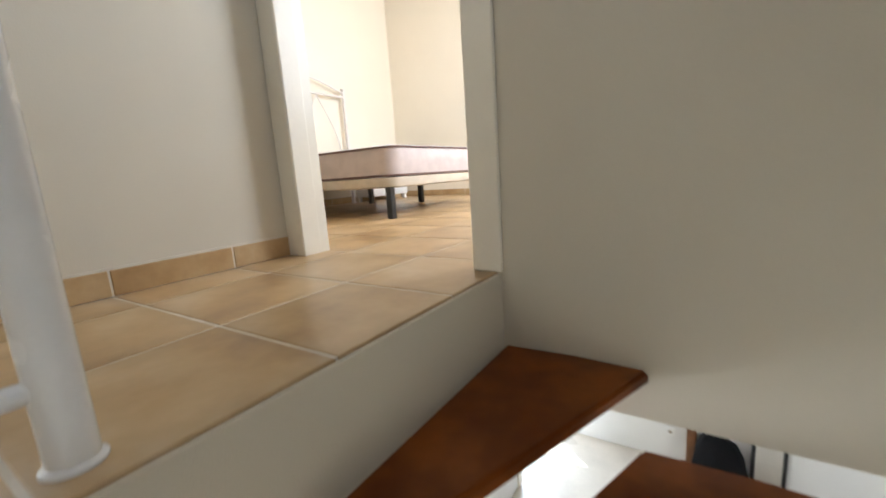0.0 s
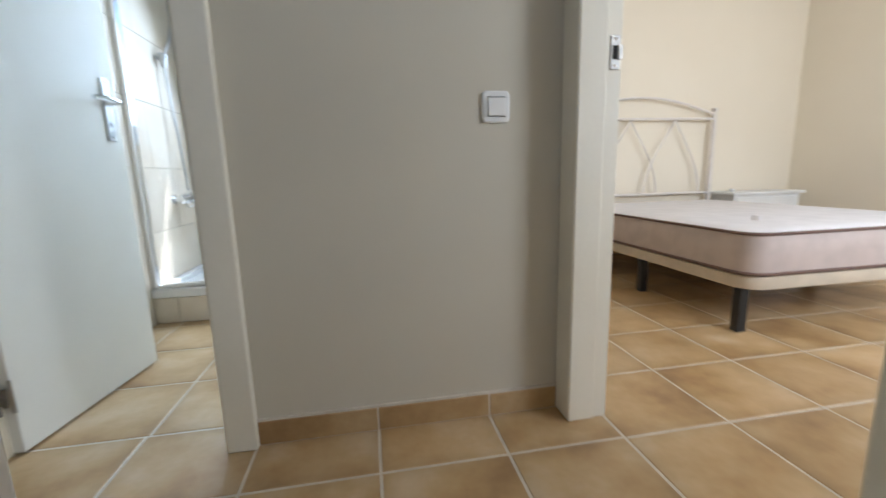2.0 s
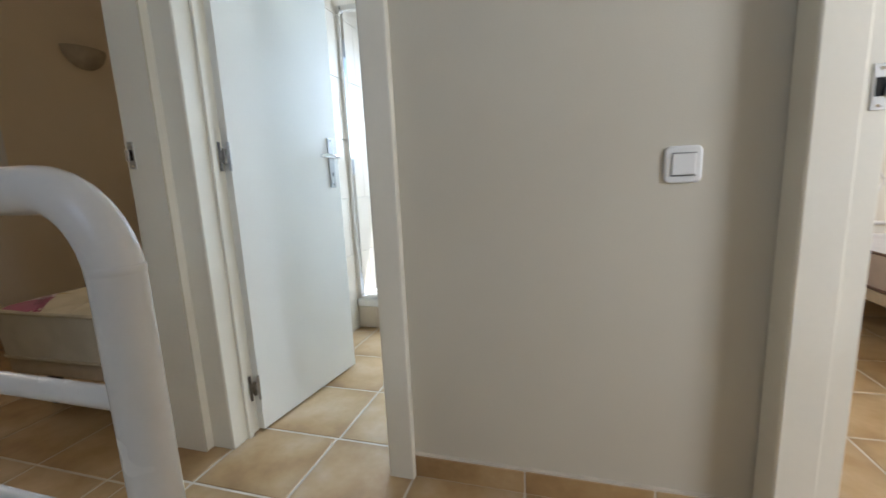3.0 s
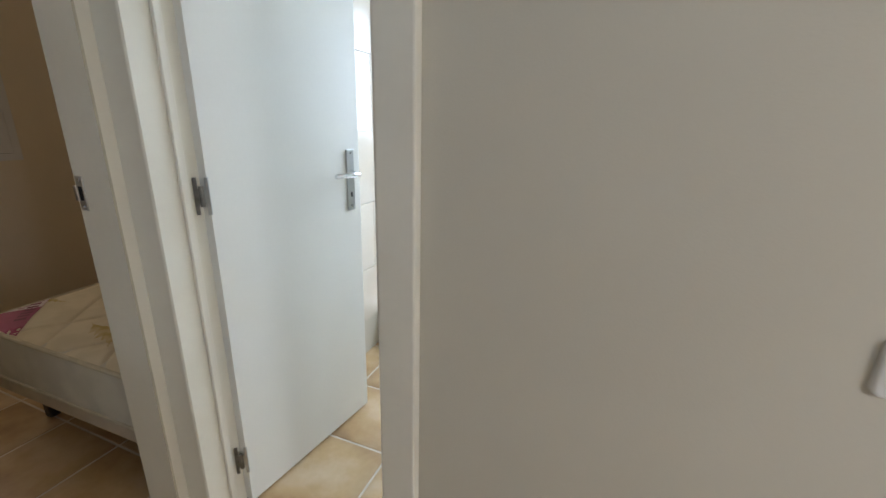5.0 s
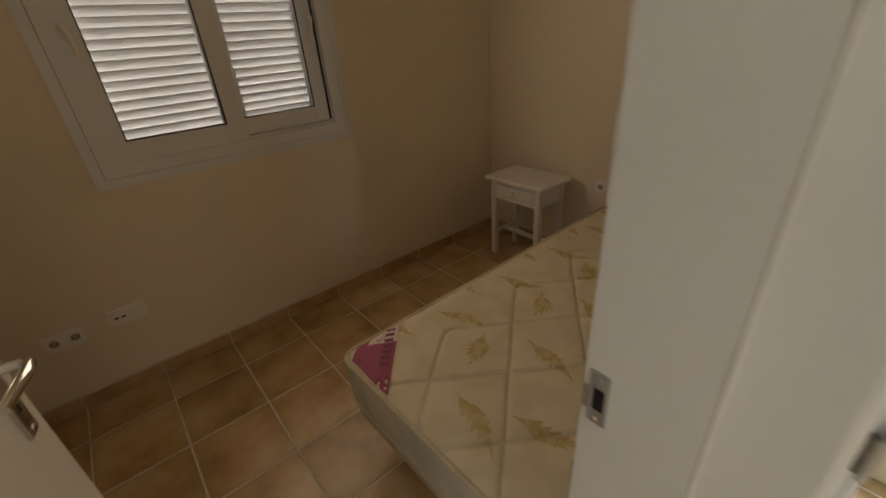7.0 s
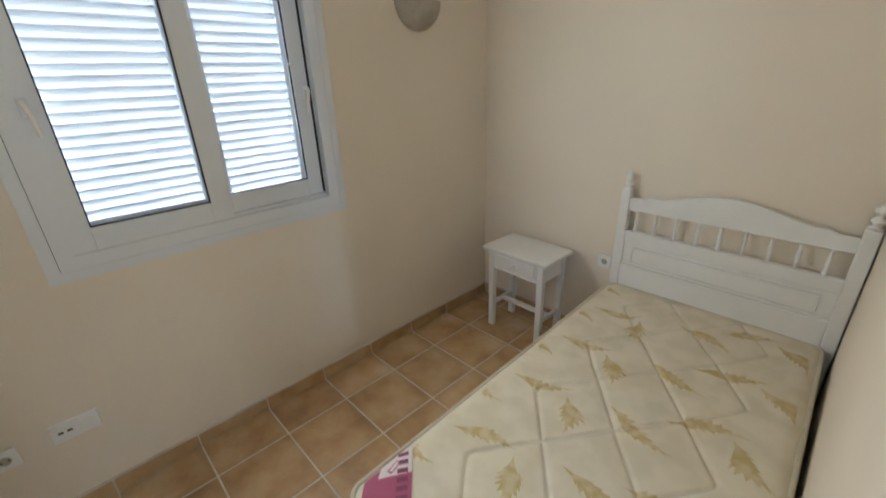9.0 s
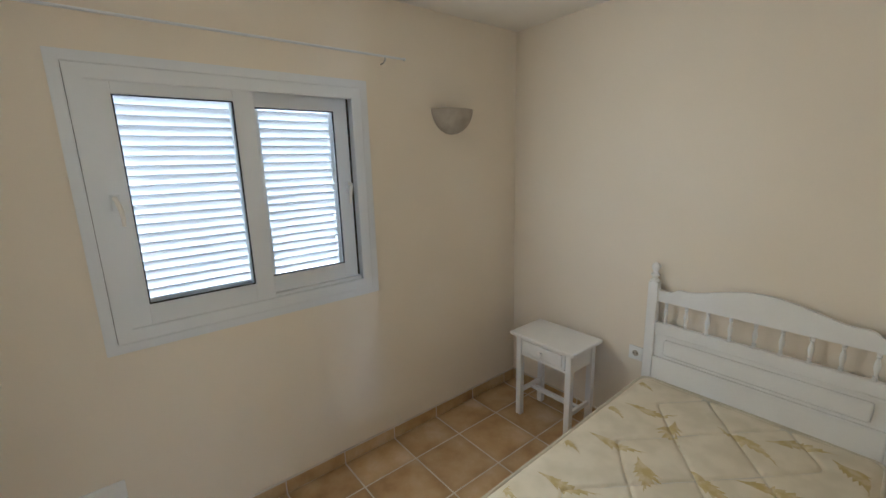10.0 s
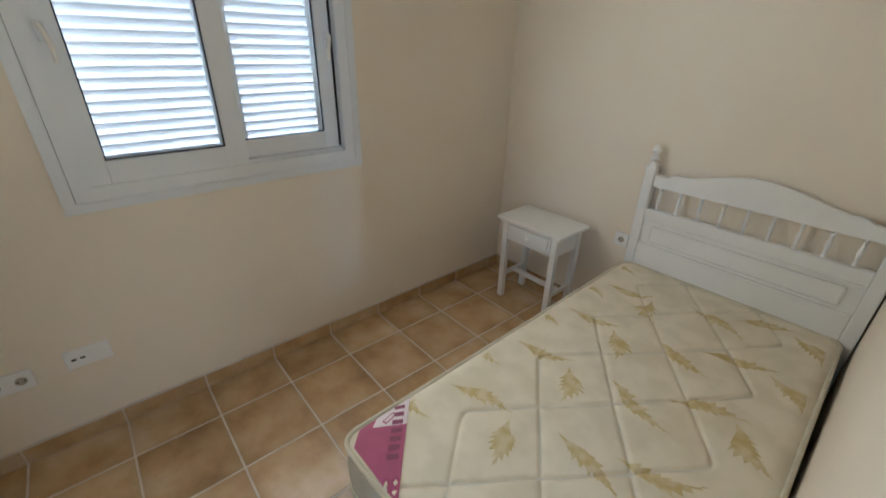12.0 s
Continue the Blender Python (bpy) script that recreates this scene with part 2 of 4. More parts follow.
def lathe(bm, x, y, profile, sides=16):
    """Adds a turned shape about the upright axis through x, y; profile: (radius, height) rows."""
    rings = [[bm.verts.new((x + r * math.cos(k * 2 * math.pi / sides), y + r * math.sin(k * 2 * math.pi / sides), z)) for k in range(sides)] for r, z in profile]
    for r0, r1 in zip(rings, rings[1:]):
        for k in range(sides):
            bm.faces.new((r0[k], r0[(k + 1) % sides], r1[(k + 1) % sides], r1[k]))
    bm.faces.new(rings[0])
    bm.faces.new(rings[-1])
    return bm


def prism(bm, outline, lift):
    """Adds a flat outline drawn out along lift."""
    lift = Vector(lift)
    a = [bm.verts.new(p) for p in outline]
    b = [bm.verts.new(Vector(p) + lift) for p in outline]
    bm.faces.new(a)
    bm.faces.new(b[::-1])
    for i in range(len(a)):
        j = (i + 1) % len(a)
        bm.faces.new((a[j], a[i], b[i], b[j]))
    return bm


def part(name, bm, mat, parent=None, label="", smooth=False):
    """Links bm as one mesh object, under a thing or a part of it."""
    bmesh.ops.recalc_face_normals(bm, faces=bm.faces)
    me = bpy.data.meshes.new(name)
    bm.to_mesh(me)
    bm.free()
    me.materials.append(mat)
    if smooth:
        for p in me.polygons:
            p.use_smooth = True
        me.set_sharp_from_angle(angle=radians(38))
    ob = new(name, me)
    ob.parent = parent
    if label:
        ob["label"] = label
    return ob


def thing(name, label, category, group="", at=None):
    """An Empty at the base of a thing, to hold its parts."""
    ob = new(name)
    ob.empty_display_size = 0.05
    if at is not None:
        ob.matrix_basis = at
    return tagged(ob, label, category, group)


def structure(name, bm, mat, label, category):
    return tagged(part(name, bm, mat), label, category, kind="structure")


def boxes(*rows):
    bm = bmesh.new()
    for r in rows:
        box(bm, *r)
    return bm


# ---- large structure ----
TOP = 2.45          # ceiling height of the upper floor
LOW = -2.65         # floor of the storey below
SLAB = -0.33        # underside of the upper floor
HEAD = 2.02         # height of the door openings

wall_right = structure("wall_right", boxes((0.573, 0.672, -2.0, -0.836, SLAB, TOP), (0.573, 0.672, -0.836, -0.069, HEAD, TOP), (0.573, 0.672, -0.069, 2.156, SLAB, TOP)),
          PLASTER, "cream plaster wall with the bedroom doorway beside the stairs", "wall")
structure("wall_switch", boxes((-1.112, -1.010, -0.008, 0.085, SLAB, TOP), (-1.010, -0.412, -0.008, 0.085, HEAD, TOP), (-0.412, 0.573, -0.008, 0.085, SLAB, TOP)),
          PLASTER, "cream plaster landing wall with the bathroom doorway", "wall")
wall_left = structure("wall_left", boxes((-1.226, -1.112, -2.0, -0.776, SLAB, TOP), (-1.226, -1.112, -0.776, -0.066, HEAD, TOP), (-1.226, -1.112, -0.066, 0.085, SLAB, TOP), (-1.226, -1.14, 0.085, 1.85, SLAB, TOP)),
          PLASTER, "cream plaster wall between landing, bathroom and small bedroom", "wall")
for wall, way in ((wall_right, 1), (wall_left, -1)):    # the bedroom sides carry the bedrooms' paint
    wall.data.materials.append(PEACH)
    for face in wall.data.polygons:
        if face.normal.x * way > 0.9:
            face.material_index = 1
structure("wall_bath_north", boxes((-1.226, -0.96, 1.85, 2.05, SLAB, TOP), (0.08, 0.573, 1.85, 2.05, SLAB, TOP), (-0.96, 0.08, 1.85, 2.05, SLAB, 1.03), (-0.96, 0.08, 1.85, 2.05, 1.90, TOP)),
          PLASTER, "outer bathroom wall pierced by the window", "wall")
structure("wall_small_north", block(-3.4, -1.226, 1.81, 2.05, SLAB, TOP), PEACH, "cream plaster wall behind the single bed", "wall")
structure("wall_small_west", boxes((-3.4, -3.2, -1.45, -0.44, SLAB, TOP), (-3.4, -3.2, 0.62, 1.81, SLAB, TOP), (-3.4, -3.2, -0.44, 0.62, SLAB, 1.00), (-3.4, -3.2, -0.44, 0.62, 2.0, TOP)),
          PEACH, "cream plaster wall with the shuttered window", "wall")
structure("wall_small_south", block(-3.2, -1.226, -1.45, -1.25, SLAB, TOP), PEACH, "cream plaster wall closing the small bedroom", "wall")
structure("wall_double_north", block(0.573, 3.93, 2.156, 2.35, SLAB, TOP), PEACH, "cream plaster wall behind the double bed", "wall")
structure("wall_double_east", block(3.93, 4.08, -1.6, 2.35, SLAB, TOP), PEACH, "warm cream plaster wall of the double bedroom", "wall")
structure("wall_double_south", boxes((0.672, 1.85, -1.6, -1.4, SLAB, TOP), (3.25, 3.93, -1.6, -1.4, SLAB, TOP), (1.85, 3.25, -1.6, -1.4, SLAB, 0.95), (1.85, 3.25, -1.6, -1.4, 2.1, TOP)),
          PEACH, "warm cream plaster wall with the double bedroom's window opening", "wall")
# The window opening is unseen, put in for the stairwell lamp.
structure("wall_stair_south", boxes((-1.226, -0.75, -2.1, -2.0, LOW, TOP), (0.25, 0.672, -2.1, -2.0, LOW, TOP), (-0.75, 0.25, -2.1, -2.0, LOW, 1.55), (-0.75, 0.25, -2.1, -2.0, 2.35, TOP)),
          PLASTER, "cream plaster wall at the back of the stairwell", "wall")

structure("ceiling_landing", block(-1.112, 0.573, -2.0, -0.008, TOP, TOP + 0.15), CEILING, "pale cream ceiling over landing and stairs", "ceiling")
structure("ceiling_bathroom", block(-1.14, 0.573, 0.085, 1.85, TOP, TOP + 0.15), CEILING, "pale ceiling of the bathroom", "ceiling")
structure("ceiling_small", block(-3.2, -1.226, -1.25, 1.81, TOP, TOP + 0.15), CEILING, "pale cream ceiling of the small bedroom", "ceiling")
structure("ceiling_double", block(0.672, 3.93, -1.4, 2.156, TOP, TOP + 0.15), CEILING, "pale cream ceiling of the double bedroom", "ceiling")

floor_landing = structure("floor_landing", block(-1.226, 0.680, -0.872, 0.103, SLAB, -0.0016), GROUT, "square terracotta floor tiles with pale joints on the landing", "floor")
floor_bath = structure("floor_bathroom", block(-1.14, 0.573, 0.103, 1.85, SLAB, -0.0016), GROUT, "square terracotta floor tiles with pale joints in the bathroom", "floor")
floor_double = structure("floor_double", block(0.680, 3.93, -1.4, 2.156, SLAB, -0.0016), GROUT, "square terracotta floor tiles with pale joints under the double bed", "floor")
floor_small = structure("floor_small", block(-3.2, -1.226, -1.25, 1.81, SLAB, -0.0016), GROUT, "square terracotta floor tiles with pale joints in the small bedroom", "floor")
structure("trim_landing_edge", block(-1.112, 0.573, -0.884, -0.872, SLAB, -0.006), PLASTER, "painted plaster edge of the landing above the stairs", "trim")


def casing(bm, axis, face, out, a0, a1, width_a, width_b, depth):
    """Door casing on one face of a wall; axis is the way the wall runs."""
    lo, hi = min(face, face + out * depth), max(face, face + out * depth)
    for p, q, z0, z1 in ((a0 - width_a, a0, 0.0, HEAD + 0.07), (a1, a1 + width_b, 0.0, HEAD + 0.07), (a0, a1, HEAD, HEAD + 0.07)):
        if q - p < 0.005:
            continue
        if axis == "x":
            box(bm, p, q, lo, hi, z0, z1, 0.004)
        else:
            box(bm, lo, hi, p, q, z0, z1, 0.004)


def lining(bm, axis, f0, f1, a0, a1, thick=0.016):
    """The boards that line a doorway through its wall."""
    for p, q, z0, z1 in ((a0 - 0.002, a0 + thick, 0.0, HEAD), (a1 - thick, a1 + 0.002, 0.0, HEAD), (a0 + thick, a1 - thick, HEAD - thick, HEAD + 0.002)):
        if axis == "x":
            box(bm, p, q, f0, f1, z0, z1, 0.002)
        else:
            box(bm, f0, f1, p, q, z0, z1, 0.002)


def stop(bm, axis, f0, f1, a0, a1, thick=0.016, proud=0.012):
    """The rebate strip on a doorway's lining."""
    i0, i1 = a0 + thick, a1 - thick
    for p, q, z0, z1 in ((i0, i0 + proud, 0.0, HEAD - thick), (i1 - proud, i1, 0.0, HEAD - thick), (i0 + proud, i1 - proud, HEAD - thick - proud, HEAD - thick)):
        if axis == "x":
            box(bm, p, q, f0, f1, z0, z1, 0.003)
        else:
            box(bm, f0, f1, p, q, z0, z1, 0.003)


def strike_plate(parent, m):
    """Steel plate with a latch hole and a bent lip, lying in the plane y = 0 of m and facing -y."""
    p = part("strike_plate", block(-0.013, 0.013, -0.003, 0.0, -0.042, 0.042, 0.0012), SATIN, parent, "steel strike plate")
    p.matrix_basis = m
    part("latch_hole", block(-0.008, 0.006, -0.0038, -0.0031, -0.017, 0.017), DARK, p, "dark latch hole")
    part("lip", block(0.006, 0.019, -0.008, -0.0031, -0.018, 0.018, 0.002), SATIN, p)
    for z in (-0.033, 0.033):
        part("screw", lathe(bmesh.new(), 0, 0, ((0.004, 0.0), (0.003, 0.0012)), 10), CHROME, p).matrix_basis = pose(0, -0.003, z, 90)


# Bathroom doorway in the switch wall
BX0, BX1 = -1.010, -0.412
door_bath = tagged(thing("door_1", "cream painted bathroom door standing open, steel lever handle", "door"), kind="structure")
bm = bmesh.new()
casing(bm, "x", -0.008, -1, BX0, BX1, 0.101, 0.078, 0.028)
casing(bm, "x", 0.085, 1, BX0, BX1, 0.07, 0.07, 0.014)
part("casing", bm, TRIM_PAINT, door_bath)
bm = bmesh.new()
lining(bm, "x", -0.034, 0.090, BX0 - 0.014, BX1 + 0.014)
part("jamb", bm, TRIM_PAINT, door_bath)
bm = bmesh.new()
stop(bm, "x", 0.030, 0.050, BX0 - 0.014, BX1 + 0.014)
part("stop", bm, TRIM_PAINT, door_bath)


def lever_set(parent, side):
    """Long plate, neck and lever on the face of a leaf; local x along the leaf, y out of the face."""
    s = side
    pl = part("handle_plate", block(-0.019, 0.019, min(0, s * 0.007), max(0, s * 0.007), -0.135, 0.085, 0.003), SATIN, parent, "satin steel handle plate")
    bm = bmesh.new()
    tube(bm, [(0, s * 0.006, 0), (0, s * 0.022, 0), (0, s * 0.045, 0), (-0.012, s * 0.054, 0), (-0.04, s * 0.056, 0.001), (-0.085, s * 0.052, 0.003), (-0.118, s * 0.047, 0.001)],
         [0.012, 0.0085, 0.0085, 0.0095, 0.0095, 0.009, 0.008], 12)
    part("lever", bm, CHROME, pl, "chrome lever", True)
    part("keyhole", block(-0.004, 0.004, min(s * 0.0072, s * 0.008), max(s * 0.0072, s * 0.008), -0.085, -0.068), DARK, pl)
    if s > 0:
        part("thumb_turn", tube(bmesh.new(), [(0, s * 0.006, -0.090), (0, s * 0.016, -0.090), (0, s * 0.020, -0.090), (0, s * 0.030, -0.090)], [0.011, 0.009, 0.012, 0.010], 12), CHROME, pl, "chrome thumb turn", True)
    for z in (-0.122, 0.072):
        part("screw", lathe(bmesh.new(), 0, 0, ((0.0038, 0.0), (0.003, 0.0012)), 10), CHROME, pl).matrix_basis = pose(0, s * 0.007, z, 90 if s < 0 else -90)
    return pl


def door_leaf(parent, width, thick, m):
    """A flush leaf. Local x runs from the hinges, y is the thickness (0 to thick), z up."""
    leaf = part("leaf", block(0, width, 0, thick, 0.008, HEAD - 0.02, 0.002), DOOR_PAINT, parent, "smooth cream painted door leaf")
    leaf.matrix_basis = m
    for s, y in ((-1, 0.0), (1, thick)):
        lever_set(leaf, s).matrix_basis = pose(width - 0.055, y, 1.03)
    part("latch_plate", block(width - 0.0015, width + 0.001, thick / 2 - 0.011, thick / 2 + 0.011, 0.93, 1.13), SATIN, leaf)
    return leaf


def hinge(parent, m):
    """Butt hinge seen open: two notched plates about a barrel, facing -y."""
    h = part("hinge", tube(bmesh.new(), [(0, -0.004, -0.026), (0, -0.004, 0.0), (0, -0.004, 0.026)], 0.0065, 12), WORN_STEEL, parent, "worn steel hinge", True)
    h.matrix_basis = m
    for s in (-1, 1):
        bm = bmesh.new()
        x0, x1 = sorted((s * 0.004, s * 0.012))
        box(bm, x0, x1, -0.0045, 0.002, -0.020, 0.020, 0.0008)
        x0, x1 = sorted((s * 0.0095, s * 0.0185))
        box(bm, x0, x1, -0.0045, 0.002, -0.048, 0.048, 0.0008)
        # The door-side plate's lighter steel paints the light falling on it.
        part("plate", bm, SATIN if s > 0 else WORN_STEEL, h)


# leaf swung into the bathroom, almost square to the wall
leaf_turn = pose(-0.977, 0.084, 0, 0, 0, 82.6)
door_leaf(door_bath, 0.585, 0.036, leaf_turn)
for z in (0.178, 1.018, 1.86):
    hinge(door_bath, pose(-0.991, 0.0775, z, 0, 0, 34))

# Double bedroom doorway in the right wall
DY0, DY1 = -0.807, -0.098
door_double = tagged(thing("door_2", "cream painted doorway casing of the double bedroom", "door frame"), kind="structure")
bm = bmesh.new()
casing(bm, "y", 0.573, -1, DY0, DY1, 0.084, 0.088, 0.014)
casing(bm, "y", 0.672, 1, DY0 - 0.006, DY1 + 0.006, 0.07, 0.07, 0.014)
part("casing", bm, TRIM_PAINT, door_double)
bm = bmesh.new()
lining(bm, "y", 0.562, 0.684, DY0 - 0.020, DY1 + 0.020)
part("jamb", bm, TRIM_PAINT, door_double)
bm = bmesh.new()
stop(bm, "y", 0.5615, 0.640, DY0 - 0.020, DY1 + 0.020, proud=0.006)
part("stop", bm, TRIM_PAINT, door_double)
strike_plate(door_double, pose(0.664, DY1 + 0.004, 1.042))

# Small bedroom doorway in the left wall
SY0, SY1 = -0.776, -0.066
door_small = tagged(thing("door_3", "cream painted small bedroom door standing open into the room", "door"), kind="structure")
bm = bmesh.new()
casing(bm, "y", -1.112, 1, SY0, SY1, 0.07, 0.032, 0.015)
casing(bm, "y", -1.226, -1, SY0, SY1, 0.07, 0.07, 0.012)
part("casing", bm, TRIM_PAINT, door_small)
bm = bmesh.new()
lining(bm, "y", -1.236, -1.099, SY0 - 0.014, SY1 + 0.014)
part("jamb", bm, TRIM_PAINT, door_small)
part("stop", block(-1.185, -1.150, SY0 + 0.002, SY0 + 0.014, 0.0, HEAD - 0.03, 0.003), TRIM_PAINT, door_small)
part("joint_filler", block(-1.0990, -1.0976, SY1 - 0.0022, SY1 + 0.004, 0.0, HEAD), PIPING, door_small, "cracked filler beside the casing")
strike_plate(door_small, pose(-1.213, SY1 - 0.002, 1.028, 0, 0, 0) @ Matrix.Diagonal((-1, 1, 1, 1)))
door_leaf(door_small, 0.685, 0.036, pose(-1.240, SY0 + 0.004, 0, 0, 0, 172) @ Matrix.Diagonal((1, 1, 1, 1)))

# ---- landing ----


def slab_y(hx, hz, r, depth):
    """A plate with rounded corners that stands in the plane y = 0 and rises towards -y."""
    bm = bmesh.new()
    rings = []
    for inset, y in ((0, 0.0), (0, -depth * 0.55), (0.0015, -depth * 0.85), (0.005, -depth)):
        pts = []
        for cx, cz, a in ((hx - r, hz - r, 0), (r - hx, hz - r, 90), (r - hx, r - hz, 180), (hx - r, r - hz, 270)):
            pts += [(cx + (r - inset) * math.cos(radians(a + 15 * k)), y, cz + (r - inset) * math.sin(radians(a + 15 * k))) for k in range(7)]
        rings.append([bm.verts.new(p) for p in pts])
    for r0, r1 in zip(rings, rings[1:]):
        for k in range(len(r0)):
            j = (k + 1) % len(r0)
            bm.faces.new((r0[k], r0[j], r1[j], r1[k]))
    bm.faces.new(rings[-1])
    return bm


light_switch = thing("light_switch", "square white plastic light switch on the landing wall", "light switch", at=pose(0.366, -0.008, 0.919))
part("plate", slab_y(0.039, 0.042, 0.013, 0.009), SWITCH, light_switch)
part("rocker", block(-0.024, 0.024, -0.014, -0.009, -0.024, 0.024, 0.002), SWITCH, light_switch)
for z in (-0.0262, 0.0245):
    part("gap", block(-0.025, 0.025, -0.0112, -0.0095, z, z + 0.0017), DARK, light_switch)

# Railing along the landing's edge
PX, PY = -0.298, -0.811
railing = thing("railing", "white enamelled tube railing with horizontal bars along the landing", "railing")
bm = bmesh.new()
bend = [(PX - 0.085 + 0.085 * math.cos(a), PY, 0.832 + 0.085 * math.sin(a)) for a in [k * math.pi / 16 for k in range(9)]]
tube(bm, [(PX, PY, 0.0), (PX, PY, 0.4), (PX, PY, 0.82), *bend, (-0.7, PY, 0.917), (-1.112, PY, 0.917)], 0.0232, 24)
part("handrail", bm, RAIL_PAINT, railing, smooth=True)
part("foot_plate", lathe(bmesh.new(), PX, PY, ((0.0290, 0.0), (0.0288, 0.003), (0.0250, 0.006), (0.0232, 0.007)), 24), RAIL_PAINT, railing, smooth=True)
for k in range(5):
    z = 0.7085 - 0.155 * k
    part("bar", tube(bmesh.new(), [(PX - 0.01, PY, z), (-0.7, PY, z), (-1.112, PY, z)], 0.0115, 12), RAIL_PAINT, railing, smooth=True)
part("weld", lathe(bmesh.new(), PX, PY, ((0.0232, 0.838), (0.0238, 0.840), (0.0237, 0.844), (0.0232, 0.846)), 24), RAIL_PAINT, railing, smooth=True)

# Winding stairs below the landing
stairs = thing("staircase", "winding stairs with dark red stained wooden treads", "stairs")
CX, CY = -0.40, -0.90


def wedge(a0, a1, z, thick):
    """A winder tread between two angles about the newel, cut off by the stairwell's walls."""
    pts = []
    for a in (a0, (a0 + a1) / 2, a1):
        c, s_ = math.cos(radians(a)), math.sin(radians(a))
        reach = min(((0.570 - CX) / c) if c > 0.001 else 9, ((-1.997 - CY) / s_) if s_ < -0.001 else 9, ((-1.109 - CX) / c) if c < -0.001 else 9)
        pts.append((CX + reach * c, CY + reach * s_, z))
    c0, c1 = math.radians(a0), math.radians(a1)
    inner = [(CX + 0.06 * math.cos(c1), CY + 0.06 * math.sin(c1), z), (CX + 0.06 * math.cos(c0), CY + 0.06 * math.sin(c0), z)]
    bm = prism(bmesh.new(), pts + inner, (0, 0, -thick))
    bmesh.ops.bevel(bm, geom=list(bm.edges), offset=0.009, segments=3, affect="EDGES")
    return bm


for k in range(12):
    a = 0.6 - 19.6 * k
    part("tread", wedge(a, a - 20.2, -0.203 * (k + 1), 0.036), STAIN_WOOD, stairs, smooth=True)
part("newel", tube(bmesh.new(), [(CX, CY, LOW), (CX, CY, -1.2), (CX, CY, -0.02)], 0.045, 20), RAIL_PAINT, stairs, smooth=True)

# ---- small bedroom ----
WX = -3.2           # face of the window wall
NY = 1.81           # face of the headboard wall

window_small = tagged(thing("window_1", "white plastic sliding window with two panes before louvred shutters", "window"), kind="structure")


def loop_frame(near, far, inner_near, inner_far, bevel):
    """A closed frame from four corner loops, each of four points in order."""
    bm = bmesh.new()
    loops = [[bm.verts.new(p) for p in l] for l in (near, far, inner_far, inner_near)]
    for l0, l1 in zip(loops, loops[1:] + loops[:1]):
        for k in range(4):
            bm.faces.new((l0[k], l0[(k + 1) % 4], l1[(k + 1) % 4], l1[k]))
    if bevel:
        bmesh.ops.bevel(bm, geom=[e for e in bm.edges if len({l for l in range(4) for v in e.verts if v in loops[l]}) == 1], offset=bevel, segments=2, affect="EDGES")
    return bm


def ring(x0, x1, y0, y1, z0, z1, w, bevel=0.003):
    """A mitred frame round an opening that lies across x."""
    def at(x, i):
        return [(x, y0 + i, z0 + i), (x, y1 - i, z0 + i), (x, y1 - i, z1 - i), (x, y0 + i, z1 - i)]
    return loop_frame(at(x1, 0), at(x0, 0), at(x1, w), at(x0, w), bevel)


part("outer_band", ring(WX, WX + 0.009, -0.502, 0.680, 0.952, 2.046, 0.038, 0.002), UPVC, window_small)
part("cover_frame", ring(WX, WX + 0.016, -0.4622, 0.6402, 0.9918, 2.0062, 0.052), UPVC, window_small)
# A dark ring paints the shade in the groove round the cover frame.
part("shadow_gap", ring(WX, WX + 0.0015, -0.465, 0.643, 0.989, 2.009, 0.007, 0), SEAL_SHADE_BLACK, window_small)
part("window_frame", ring(WX - 0.085, WX + 0.004, -0.440, 0.620, 1.000, 2.000, 0.030), UPVC, window_small)
part("track", block(WX - 0.08, WX - 0.006, -0.408, 0.588, 1.028, 1.056, 0.002), UPVC, window_small)


def sash(x, y0, y1, z0, z1, gy0, gy1, gz0, gz1, handle_y, turn):
    """A sliding sash: four stiles, a pane with its rubber seal, and a lever."""
    bm = bmesh.new()
    for b in ((y0, gy0, z0, z1), (gy1, y1, z0, z1), (gy0, gy1, z0, gz0), (gy0, gy1, gz1, z1)):
        box(bm, x - 0.034, x, b[0], b[1], b[2], b[3], 0.003)
    fr = part("sash", bm, UPVC, window_small)
    bead = ring(x - 0.004, x + 0.004, gy0 - 0.014, gy1 + 0.014, gz0 - 0.014, gz1 + 0.014, 0.014, 0.002)
    part("glazing_bead", bead, UPVC, fr)
    part("seal", ring(x - 0.012, x - 0.004, gy0 - 0.001, gy1 + 0.001, gz0 - 0.001, gz1 + 0.001, 0.006, 0), SEAL_SHADE_BLACK, fr, "black rubber seal")
    pane = part("pane", block(x - 0.022, x - 0.016, gy0 - 0.004, gy1 + 0.004, gz0 - 0.004, gz1 + 0.004), GLASS, fr)
    pane.visible_shadow = False
    h = part("handle_base", block(x, x + 0.012, handle_y - 0.013, handle_y + 0.013, 1.50, 1.56, 0.004), UPVC, fr)
    bm = tube(bmesh.new(), [(x + 0.010, handle_y, 1.545), (x + 0.032, handle_y, 1.545), (x + 0.044, handle_y + turn * 0.004, 1.535), (x + 0.046, handle_y + turn * 0.010, 1.51), (x + 0.042, handle_y + turn * 0.013, 1.475), (x + 0.036, handle_y + turn * 0.012, 1.445)],
              [0.009, 0.008, 0.008, 0.008, 0.007, 0.006], 12)
    part("lever", bm, HANDLE_PLASTIC, h, "cream plastic lever", True)


